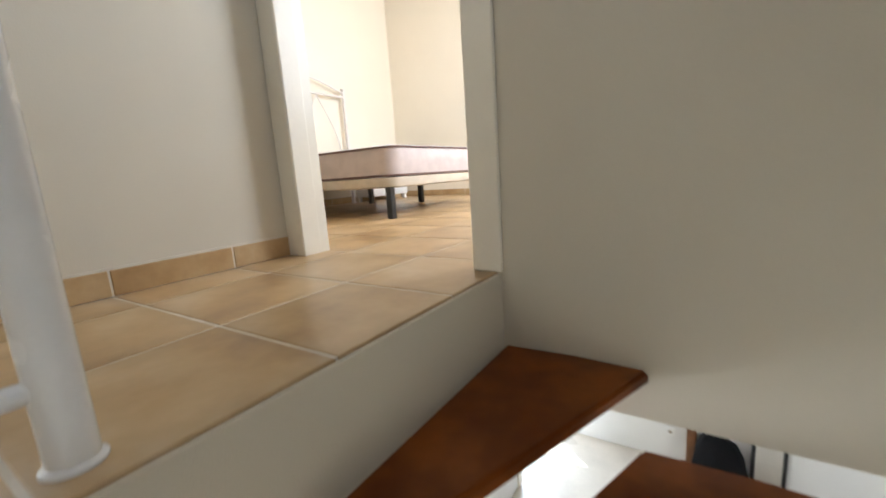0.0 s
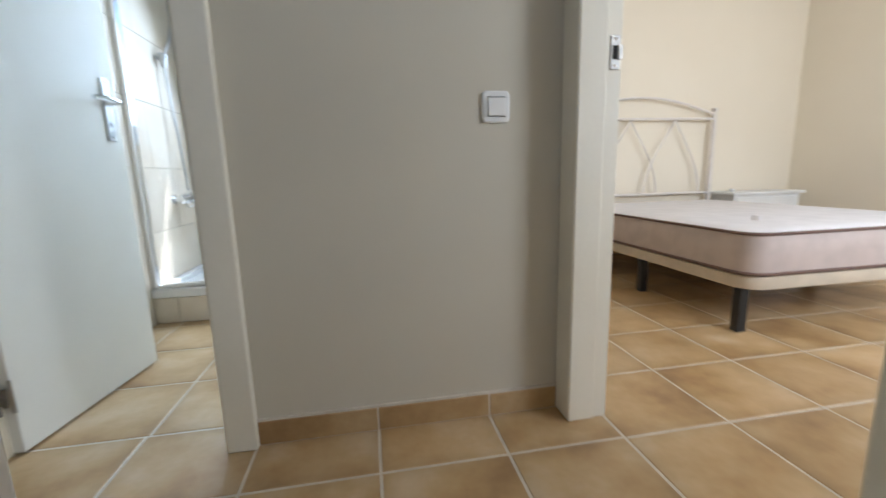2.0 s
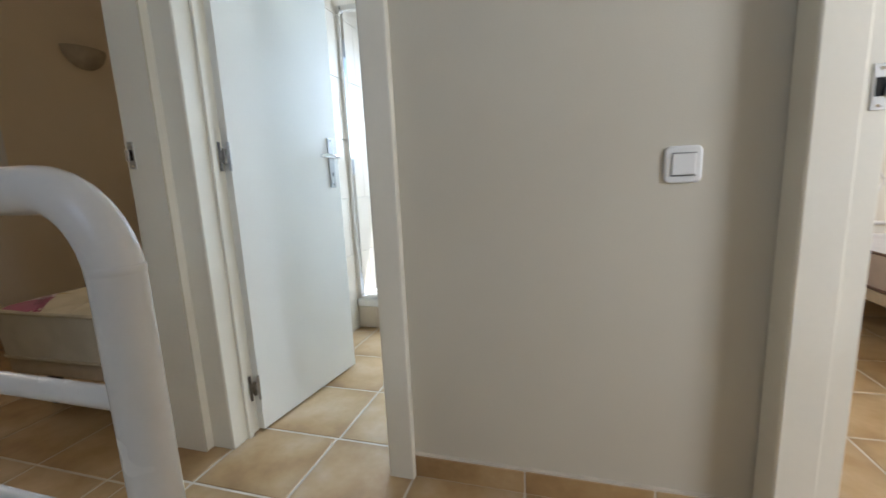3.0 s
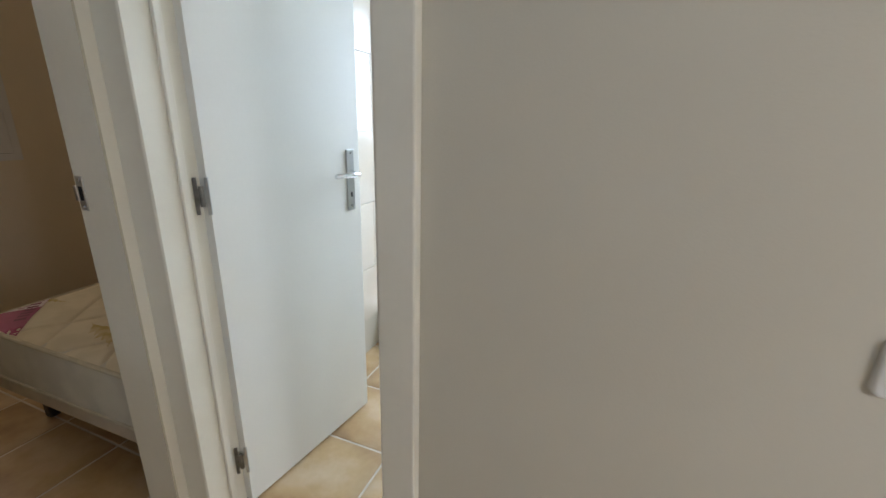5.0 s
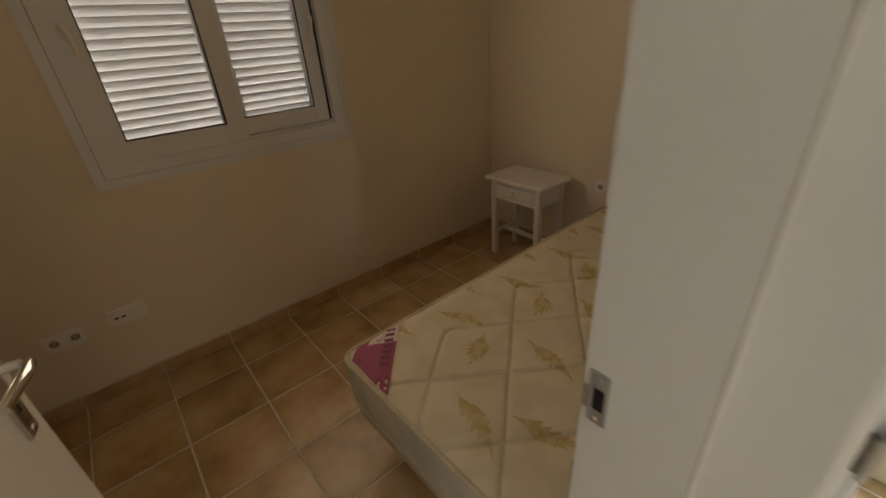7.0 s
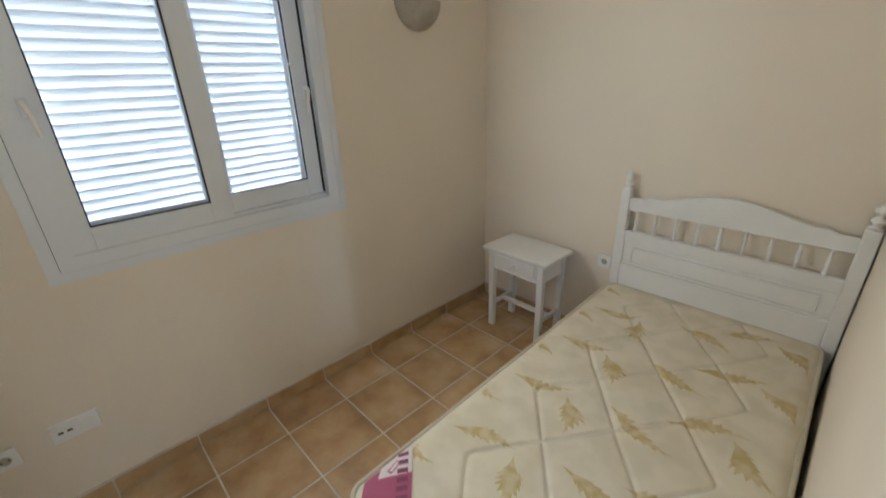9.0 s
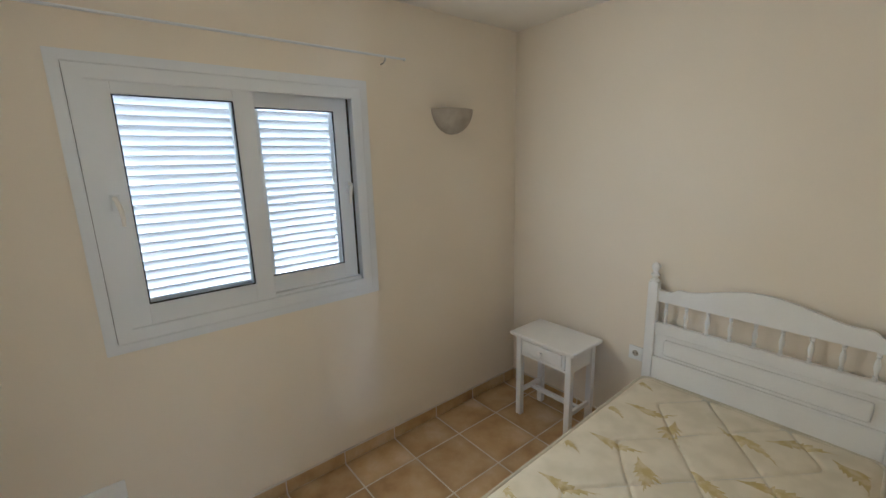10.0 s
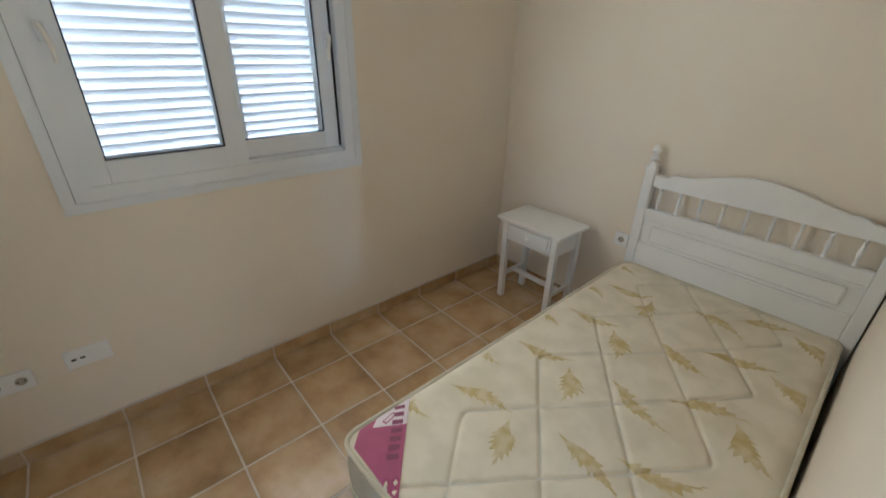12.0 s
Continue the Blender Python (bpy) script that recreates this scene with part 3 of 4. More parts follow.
sash(WX + 0.008, -0.418, 0.135, 1.038, 1.976, -0.344, 0.054, 1.126, 1.912, -0.388, 1)
sash(WX - 0.034, 0.050, 0.596, 1.056, 1.972, 0.118, 0.512, 1.134, 1.898, 0.562, -1)
# Dark strips paint the shade in the recess round the inner sash.
for b in ((0.137, 0.5895, 1.9600, 1.9695), (0.5800, 0.5895, 1.06, 1.9600)):
    part("recess_shade", block(WX - 0.036, WX - 0.030, b[0], b[1], b[2], b[3]), SEAL_SHADE_BLACK, window_small, "dark strip painted as shade in the recess beside the inner sash")


def shutter(y0, y1):
    """One louvred leaf outside the window, with slats tipped outwards."""
    sh = thing("louvred_shutter", "closed white louvred shutter with tilted slats outside the window", "shutter", "shutters of the small bedroom")
    x = WX - 0.185
    z0, z1 = 1.012, 1.990
    for p, q in ((y0, y0 + 0.034), (y1 - 0.078, y1)):
        part("stile", block(x - 0.018, x + 0.018, p, q, z0, z1, 0.003), SHUTTER, sh)
    for p, q in ((z0, z0 + 0.055), (z1 - 0.055, z1)):
        part("rail", block(x - 0.018, x + 0.018, y0 + 0.034, y1 - 0.078, p, q, 0.003), SHUTTER, sh)
    n = 22
    pitch = (z1 - z0 - 0.110) / n
    bm = block(-0.031, 0.031, y0 + 0.030, y1 - 0.074, -0.0035, 0.0035, 0.003, 2)
    first = part("slat", bm, SHUTTER, sh)
    first.matrix_basis = pose(x, 0, z0 + 0.055 + pitch * 0.5, 0, -47, 0)
    for k in range(1, n):
        s_ = new("slat", first.data)
        s_.parent = sh
        s_.matrix_basis = pose(x, 0, z0 + 0.055 + pitch * (k + 0.5), 0, -47, 0)


shutter(-0.438, 0.160)
shutter(0.162, 0.618)

# Curtain rod
rod = thing("curtain_rod", "thin white curtain rod on small brackets above the window", "curtain rod")
part("pole", tube(bmesh.new(), [(WX + 0.045, -0.75, 2.165), (WX + 0.045, 0.0, 2.165), (WX + 0.045, 0.885, 2.165)], 0.0055, 10), UPVC, rod, smooth=True)
for y in (-0.62, 0.775):
    part("bracket", tube(bmesh.new(), [(WX, y, 2.135), (WX + 0.028, y, 2.137), (WX + 0.044, y, 2.148), (WX + 0.046, y, 2.160)], 0.004, 8), SATIN, rod, "steel bracket", True)
for y in (-0.755, 0.890):
    part("end_cap", lathe(bmesh.new(), 0, 0, ((0.004, -0.008), (0.008, -0.004), (0.008, 0.004), (0.004, 0.008)), 12), UPVC, rod, smooth=True).matrix_basis = pose(WX + 0.045, y, 2.165, 90)

# Wall lamp: a quarter bowl, open at the top
sconce = thing("wall_lamp", "grey plaster quarter-bowl wall lamp beside the window, unlit", "wall lamp")
bm = bmesh.new()
LY, LZ, RW, RH, RD = 1.236, 1.938, 0.146, 0.140, 0.105
rows = []
for i in range(11):
    v = i / 10 * math.pi / 2
    rows.append([bm.verts.new((WX + 0.002 + RD * math.cos(v) * math.sin(u), LY - RW * math.cos(v) * math.cos(u), LZ - RH * math.sin(v))) for u in [k * math.pi / 20 for k in range(21)]])
inner = []
for i in range(11):
    v = i / 10 * math.pi / 2
    inner.append([bm.verts.new((WX + 0.002 + (RD - 0.008) * math.cos(v) * math.sin(u), LY - (RW - 0.008) * math.cos(v) * math.cos(u), LZ - (RH - 0.008) * math.sin(v))) for u in [k * math.pi / 20 for k in range(21)]])
for g in (rows, inner):
    for r0, r1 in zip(g, g[1:]):
        for k in range(20):
            bm.faces.new((r0[k], r0[k + 1], r1[k + 1], r1[k]))
for k in range(20):
    bm.faces.new((rows[0][k], rows[0][k + 1], inner[0][k + 1], inner[0][k]))
bmesh.ops.remove_doubles(bm, verts=bm.verts, dist=0.0002)
part("bowl", bm, SCONCE, sconce, smooth=True)
part("back_plate", block(WX, WX + 0.004, LY - 0.05, LY + 0.05, LZ - 0.09, LZ - 0.02, 0.001), SWITCH, sconce)


def socket(name_label, m, sockets, width):
    """White wall socket plate facing +x of m, with round wells or pin slots."""
    t = thing("wall_socket", name_label, "socket", at=m)
    part("plate", block(0.0, 0.010, -width / 2, width / 2, -0.041, 0.041, 0.004, 2), SWITCH, t)
    for y, kind in sockets:
        if kind == "well":
            part("well", lathe(bmesh.new(), 0, 0, ((0.020, 0.0), (0.0215, 0.002), (0.0195, 0.0022), (0.018, 0.0008)), 20), SWITCH, t, smooth=True).matrix_basis = pose(0.010, y, 0, 0, 90, 0)
            part("recess", lathe(bmesh.new(), 0, 0, ((0.0175, 0.0), (0.0175, 0.0008)), 20), SCONCE, t).matrix_basis = pose(0.0105, y, 0, 0, 90, 0)
            for dy in (-0.0095, 0.0095):
                part("pin_hole", block(0.0112, 0.0118, y + dy - 0.003, y + dy + 0.003, -0.003, 0.003), DARK, t)
        elif kind == "slot":
            part("slot", block(0.010, 0.0113, y - 0.008, y + 0.008, -0.005, 0.004, 0.0005), DARK, t)
        else:
            part("blank", block(0.010, 0.0125, y - 0.022, y + 0.022, -0.022, 0.022, 0.001), SWITCH, t)


socket("white plastic aerial and blank socket plate above the skirting", pose(WX, -0.602, 0.390), ((-0.045, "slot"), (-0.018, "slot"), (0.036, "blank")), 0.145)
socket("white plastic double power socket above the skirting", pose(WX, -0.838, 0.376), ((-0.036, "well"), (0.036, "well")), 0.145)
socket("white plastic power socket beside the headboard", pose(-2.276, NY, 0.540, 0, 0, -90), ((0.0, "well"),), 0.080)


def outline(bm, pts, y0, y1):
    return prism(bm, [(x, y0, z) for x, z in pts], (0, y1 - y0, 0))


# Nightstand
night = thing("nightstand", "small white painted wooden nightstand with one drawer", "nightstand")
NX0, NX1, NY0, NY1, NT = -2.911, -2.449, 1.444, 1.752, 0.580
part("tabletop", block(NX0, NX1, NY0, NY1, NT - 0.024, NT, 0.007, 3), WHITE_WOOD, night)
for x in (NX0 + 0.030, NX1 - 0.068):
    for y in (NY0 + 0.028, NY1 - 0.060):
        part("leg", block(x, x + 0.038, y, y + 0.036, 0.0, NT - 0.024, 0.004), WHITE_WOOD, night)
for x in (NX0 + 0.040, NX1 - 0.058):
    part("side_apron", block(x, x + 0.018, NY0 + 0.064, NY1 - 0.060, NT - 0.150, NT - 0.024, 0.002), WHITE_WOOD, night)
    part("side_stretcher", block(x, x + 0.018, NY0 + 0.064, NY1 - 0.060, 0.150, 0.178, 0.003), WHITE_WOOD, night)
part("back_apron", block(NX0 + 0.068, NX1 - 0.068, NY1 - 0.050, NY1 - 0.032, NT - 0.150, NT - 0.024, 0.002), WHITE_WOOD, night)
part("bottom_rail", block(NX0 + 0.068, NX1 - 0.068, NY0 + 0.034, NY0 + 0.054, NT - 0.152, NT - 0.136, 0.002), WHITE_WOOD, night)
part("middle_stretcher", block(NX0 + 0.058, NX1 - 0.058, (NY0 + NY1) / 2 - 0.015, (NY0 + NY1) / 2 + 0.015, 0.153, 0.176, 0.004), WHITE_WOOD, night)
drawer = part("drawer", block(NX0 + 0.072, NX1 - 0.072, NY0 + 0.030, NY0 + 0.26, NT - 0.133, NT - 0.030, 0.003), WHITE_WOOD, night)
part("drawer_panel", block(NX0 + 0.088, NX1 - 0.088, NY0 + 0.022, NY0 + 0.031, NT - 0.119, NT - 0.044, 0.006, 2), WHITE_WOOD, drawer)
kx = (NX0 + NX1) / 2
part("knob", lathe(bmesh.new(), 0, 0, ((0.007, 0.0), (0.006, 0.010), (0.013, 0.016), (0.015, 0.022), (0.011, 0.028), (0.004, 0.030)), 16), WHITE_WOOD, drawer, smooth=True).matrix_basis = pose(kx, NY0 + 0.023, NT - 0.082, 90)

# Single bed: headboard with turned spindles
headboard = thing("headboard", "white painted wooden headboard with turned spindles and curved top rail", "headboard")
HY = 1.768
HXL, HXR = -2.188, -1.258
for x in (HXL, HXR):
    post = part("post", block(x - 0.025, x + 0.025, HY - 0.022, HY + 0.026, 0.0, 0.995, 0.005), WHITE_WOOD, headboard)
    part("finial", lathe(bmesh.new(), x, HY, ((0.017, 0.990), (0.023, 0.996), (0.023, 1.004), (0.012, 1.012), (0.011, 1.018), (0.021, 1.026), (0.022, 1.034), (0.012, 1.044), (0.011, 1.050), (0.019, 1.062), (0.021, 1.074), (0.016, 1.088), (0.006, 1.096)), 16), WHITE_WOOD, post, smooth=True)
xm, half = (HXL + HXR) / 2, (HXR - HXL) / 2 - 0.025


def crown(u):
    """Top line of the headboard: level ears, a small bead, then a broad swell."""
    a = abs(u)
    if a > 0.84:
        return 0.952
    if a > 0.72:
        w = (a - 0.72) / 0.12
        return 0.952 + 0.018 * (1 - w) ** 0.5 + 0.006 * math.sin(w * math.pi)
    return 0.964 + 0.006 * (a / 0.72) ** 6 + 0.066 * (0.5 + 0.5 * math.cos(a / 0.72 * math.pi)) ** 0.72


pts = [(xm + half * u, crown(u)) for u in [1 - k / 40 for k in range(81)]]
bm = outline(bmesh.new(), [(xm - half, 0.893), (xm + half, 0.893), *pts], HY - 0.011, HY + 0.013)
part("top_rail", bm, WHITE_WOOD, headboard)
part("middle_rail", block(xm - half, xm + half, HY - 0.018, HY + 0.014, 0.718, 0.777, 0.005), WHITE_WOOD, headboard)
part("lower_panel", block(xm - half, xm + half, HY - 0.004, HY + 0.010, 0.46, 0.718, 0.002), WHITE_WOOD, headboard)
part("panel_field", block(xm - half + 0.05, xm + half - 0.05, HY - 0.016, HY - 0.003, 0.602, 0.690, 0.011, 3), WHITE_WOOD, headboard)
part("panel_moulding", block(xm - half, xm + half, HY - 0.012, HY - 0.003, 0.703, 0.7178, 0.004), WHITE_WOOD, headboard)
part("bottom_rail", block(xm - half, xm + half, HY - 0.021, HY + 0.015, 0.40, 0.585, 0.006), WHITE_WOOD, headboard)
for k in range(9):
    x = -2.120 + 0.0965 * k
    prof = ((0.009, 0.774), (0.009, 0.784), (0.006, 0.788), (0.0095, 0.793), (0.0055, 0.799), (0.0075, 0.812), (0.0112, 0.832), (0.0085, 0.852), (0.0052, 0.868), (0.0095, 0.874), (0.006, 0.880), (0.009, 0.885), (0.009, 0.897))
    part("spindle", lathe(bmesh.new(), x, HY + 0.001, prof, 12), WHITE_WOOD, headboard, smooth=True)

# Single bed: base and mattress
MX0, MX1, MY0, MY1, MZ0, MZ1 = -2.176, -1.250, -0.035, 1.742, 0.258, 0.462
ASKEW = pose(-1.718, 0.870, 0, 0, 0, 1.2) @ Matrix.Translation((1.718, -0.870, 0))


def rounded(x0, x1, y0, y1, r, n=6):
    pts = []
    for cx, cy, a in ((x1 - r, y1 - r, 0), (x0 + r, y1 - r, 90), (x0 + r, y0 + r, 180), (x1 - r, y0 + r, 270)):
        pts += [(cx + r * math.cos(radians(a + 90 * k / n)), cy + r * math.sin(radians(a + 90 * k / n))) for k in range(n + 1)]
    return pts


def slab(x0, x1, y0, y1, r, rows):
    """A block with rounded corners in plan; rows: (inset, height) from the bottom up."""
    bm = bmesh.new()
    rings = [[bm.verts.new((x, y, z)) for x, y in rounded(x0 + i, x1 - i, y0 + i, y1 - i, r)] for i, z in rows]
    for r0, r1 in zip(rings, rings[1:]):
        for k in range(len(r0)):
            j = (k + 1) % len(r0)
            bm.faces.new((r0[k], r0[j], r1[j], r1[k]))
    bm.faces.new(rings[0])
    bm.faces.new(rings[-1])
    return bm


def cord(x0, x1, y0, y1, r, z, rad):
    pts = rounded(x0, x1, y0, y1, r)
    return tube(bmesh.new(), [(x, y, z) for x, y in pts + pts[:1]], rad, 8, False)


bed_base = thing("bed_base", "low bed base on black legs under the single mattress", "bed base", at=ASKEW)
part("base_frame", slab(MX0 + 0.01, MX1 - 0.01, MY0 + 0.01, MY1, 0.04, ((0.012, 0.185), (0, 0.197), (0, 0.245), (0.006, 0.253))), BASE_CLOTH, bed_base, smooth=True)
for x in (MX0 + 0.07, MX1 - 0.11):
    for y in (MY0 + 0.10, MY1 - 0.18):
        part("leg", block(x, x + 0.04, y, y + 0.04, 0.0, 0.187, 0.006), BLACK, bed_base)

mattress = thing("single_mattress", "quilted cream single mattress with faded olive leaf print", "mattress", at=ASKEW)
part("border", slab(MX0, MX1, MY0, MY1, 0.055, ((0.012, MZ0), (0.001, MZ0 + 0.012), (-0.004, MZ0 + 0.09), (0.001, MZ1 - 0.014), (0.010, MZ1 - 0.006))), TICK_SIDE, mattress, smooth=True)
part("lower_piping", cord(MX0, MX1, MY0, MY1, 0.055, MZ0 + 0.010, 0.006), PIPING, mattress, smooth=True)
part("upper_piping", cord(MX0, MX1, MY0, MY1, 0.055, MZ1 - 0.004, 0.008), PIPING, mattress, smooth=True)


def quilt(x, y):
    """Height of the quilted top: soft cushions between stitched lines, falling off at the edge."""
    ex = min(x - MX0, MX1 - x)
    ey = min(y - MY0, MY1 - y)
    e = min(ex, ey)
    if ex < 0.06 and ey < 0.06:
        e = 0.06 - math.hypot(0.06 - ex, 0.06 - ey)
    edge = max(0.0, 1 - e / 0.05)
    z = MZ1 + 0.004 - 0.014 * edge ** 2
    # diamonds of straight stitching whose outer corners are rounded
    lo, wide, period, soft_r = -2.015, 0.62, 0.404, 0.014
    x += 0.004 * noise.noise((x * 6, y * 6, 4.1))
    y += 0.004 * noise.noise((x * 6, y * 6, 9.7))
    slope = 2 * period / wide
    end = min(x - lo, lo + wide - x)
    q = (y - 0.317) / period
    if end < 0.10:
        dy = (q - round(q)) * period
        run = math.sqrt((dy / slope) ** 2 + soft_r ** 2)
        cell = abs(end - run) / math.sqrt(1 + (dy / slope ** 2 / run) ** 2)
    else:
        cell = 9.0
        for sign in (-1, 1):
            p = q - sign * slope * (x - lo) / period
            cell = min(cell, abs(p - round(p)) * period / math.sqrt(1 + slope * slope))
    z -= 0.0075 * math.exp(-(cell / 0.0065) ** 2)
    z += 0.0075 * min(1.0, cell / 0.10) ** 0.6 - 0.004
    return z + 0.0022 * noise.noise((x * 9, y * 9, 0.3))


bm = bmesh.new()
nx, ny = 176, 338
grid = []
for j in range(ny + 1):
    row = []
    for i in range(nx + 1):
        x = MX0 + 0.004 + (MX1 - MX0 - 0.008) * i / nx
        y = MY0 + 0.004 + (MY1 - MY0 - 0.008) * j / ny
        cx, cy = min(max(x, MX0 + 0.055), MX1 - 0.055), min(max(y, MY0 + 0.055), MY1 - 0.055)
        d = math.hypot(x - cx, y - cy)
        if d > 0.051:
            x, y = cx + (x - cx) * 0.051 / d, cy + (y - cy) * 0.051 / d
        row.append(bm.verts.new((x, y, quilt(x, y))))
    grid.append(row)
for j in range(ny):
    for i in range(nx):
        bm.faces.new((grid[j][i], grid[j][i + 1], grid[j + 1][i + 1], grid[j + 1][i]))
part("quilted_top", bm, TICKING, mattress, "quilted cream top", True)

bm = bmesh.new()
rng = random.Random(7)
# one printed repeat: where each sprig lies across the bed, how far along, its turn, half length and breadth
REPEAT = ((-2.135, 0.240, -15, 0.062, 0.026), (-1.992, 0.405, 18, 0.088, 0.034), (-1.850, 0.312, -66, 0.064, 0.052),
          (-1.637, 0.432, -18, 0.094, 0.036), (-1.480, 0.585, 20, 0.092, 0.038), (-1.335, 0.500, -48, 0.070, 0.050))
for cx0, cy0, turn, ln0, wd0 in REPEAT:
    for j in range(-1, 5):
        cx, cy = cx0 + rng.uniform(-0.008, 0.008), cy0 + 0.345 * j + rng.uniform(-0.012, 0.012)
        if cy < MY0 + 0.06 or cy > MY1 - 0.05 or (cx < MX0 + 0.22 and cy < 0.17):
            continue
        a = radians(turn + rng.uniform(-7, 7))
        ln, wd = ln0 * rng.uniform(1.08, 1.22), wd0 * 1.12
        bow = rng.choice((-1, 1)) * rng.uniform(0.01, 0.03)
        leafy = rng.choice((-1, 1))
        side = []
        for s_ in (1, -1):
            arm = []
            for k in range(1, 16):
                u = k / 16
                tooth = (0.58 if k % 2 else 1.0) * (1.0 if s_ == leafy else 0.66)
                swell = math.sin(min(1, u * 1.15) ** 0.8 * math.pi) if u < 0.86 else 0.12
                arm.append((-ln + 2 * ln * u + (0 if k % 2 else 0.017), s_ * (wd * max(0.1, swell) * tooth * rng.uniform(0.8, 1.15)) + bow * math.sin(u * math.pi)))
            side.append(arm)
        pts = [(-ln - 0.025, 0.0)] + side[0] + [(ln + 0.012, 0.0)] + side[1][::-1]
        vs = []
        for px, py in pts:
            x, y = cx + px * math.cos(a) - py * math.sin(a), cy + px * math.sin(a) + py * math.cos(a)
            x, y = min(max(x, MX0 + 0.03), MX1 - 0.03), min(max(y, MY0 + 0.03), MY1 - 0.03)
            vs.append(bm.verts.new((x, y, 0)))
        f = bm.faces.new(vs)
bmesh.ops.triangulate(bm, faces=bm.faces)
bmesh.ops.subdivide_edges(bm, edges=list(bm.edges), cuts=3, use_grid_fill=True)
for v in bm.verts:
    v.co.z = quilt(v.co.x, v.co.y) + 0.0012
part("leaf_print", bm, LEAF_PRINT, mattress, "faded olive leaf print", True)["kind"] = "stuff"


def patch(x0, y0, pts, lift):
    bm = bmesh.new()
    bm.faces.new([bm.verts.new((x0 + px, y0 + py, 0)) for px, py in pts])
    bmesh.ops.triangulate(bm, faces=bm.faces)
    bmesh.ops.subdivide_edges(bm, edges=list(bm.edges), cuts=10, use_grid_fill=True)
    for v in bm.verts:
        v.co.z = quilt(v.co.x, v.co.y) + lift
    return bm


label = part("label_patch", patch(MX0, MY0, ((0.014, 0.060), (0.058, 0.014), (0.273, 0.014), (0.014, 0.252)), 0.0034), PINK, mattress, "pink printed corner label")
part("label_band", patch(MX0, MY0, ((0.014, 0.252), (0.016, 0.120), (0.040, 0.090), (0.094, 0.178)), 0.0044), LABEL_WHITE, label, "pale printed band")
part("label_box", patch(MX0, MY0, ((0.030, 0.172), (0.046, 0.176), (0.056, 0.128), (0.040, 0.124)), 0.0052), PINK, label)
part("label_box_field", patch(MX0, MY0, ((0.034, 0.167), (0.043, 0.170), (0.052, 0.133), (0.043, 0.130)), 0.0060), LABEL_WHITE, label)
for k in range(7):
    u = 0.020 + 0.022 * k
    part("print_bar", patch(MX0, MY0, ((0.010 + u, 0.238 - u * 0.92), (0.023 + u, 0.228 - u * 0.92), (0.005 + u, 0.200 - u * 0.92), (-0.008 + u, 0.210 - u * 0.92)), 0.0054), LABEL_INK, label)

# ---- bathroom ----
BN, BL = 1.85, -1.14
window_bath = tagged(thing("window_2", "white plastic bathroom window with two clear panes", "window"), kind="structure")


def ring_y(y0, y1, x0, x1, z0, z1, w, bevel=0.003):
    """A mitred frame round an opening that lies across y."""
    def at(y, i):
        return [(x0 + i, y, z0 + i), (x1 - i, y, z0 + i), (x1 - i, y, z1 - i), (x0 + i, y, z1 - i)]
    return loop_frame(at(y0, 0), at(y1, 0), at(y0, w), at(y1, w), bevel)


part("cover_frame", ring_y(BN - 0.022, BN, -1.020, 0.140, 0.980, 1.950, 0.062), UPVC, window_bath)
part("window_frame", ring_y(BN - 0.010, BN + 0.07, -0.960, 0.080, 1.030, 1.900, 0.036), UPVC, window_bath)
for x0, x1, y in ((-0.930, -0.420, BN - 0.006), (-0.440, 0.050, BN + 0.030)):
    fr = part("sash", ring_y(y, y + 0.034, x0, x1, 1.060, 1.870, 0.042), UPVC, window_bath)
    pane = part("pane", block(x0 + 0.038, x1 - 0.038, y + 0.014, y + 0.019, 1.098, 1.832), GLASS, fr)
    pane.visible_shadow = False
part("handle", tube(bmesh.new(), [(-0.440, BN - 0.008, 1.33), (-0.440, BN - 0.045, 1.33), (-0.440, BN - 0.050, 1.31), (-0.440, BN - 0.048, 1.20)], 0.009, 10), UPVC, window_bath, smooth=True)

tray = thing("shower_tray", "white acrylic shower tray on a tiled plinth below the window", "shower tray")
TX0, TX1, TY0, TY1 = BL + 0.002, 0.571, 1.172, BN - 0.002
bm = block(TX0, TX1, TY0, TY1, 0.140, 0.190)
topf = max(bm.faces, key=lambda f: f.calc_center_median().z)
bmesh.ops.inset_region(bm, faces=[topf], thickness=0.055)
bmesh.ops.inset_region(bm, faces=[topf], thickness=0.014)
for v in topf.verts:
    v.co.z -= 0.034
bmesh.ops.bevel(bm, geom=[e for e in bm.edges if e.calc_length() > 0.3], offset=0.006, segments=3, affect="EDGES")
part("basin", bm, ACRYLIC, tray, smooth=True)
drain = part("drain_cover", block(-1.010, -0.895, 1.395, 1.490, 0.156, 0.161, 0.002), IRON_WHITE, tray, "pale grey drain cover")
for k in range(5):
    part("drain_slot", block(-0.976 + 0.011 * k, -0.970 + 0.011 * k, 1.430, 1.456, 0.1605, 0.1616), DARK, drain)
structure("trim_shower_plinth", block(BL + 0.001, 0.572, 1.186, BN - 0.001, 0.0, 0.139), BATH_GROUT, "mortar plinth under the shower tray", "plinth")

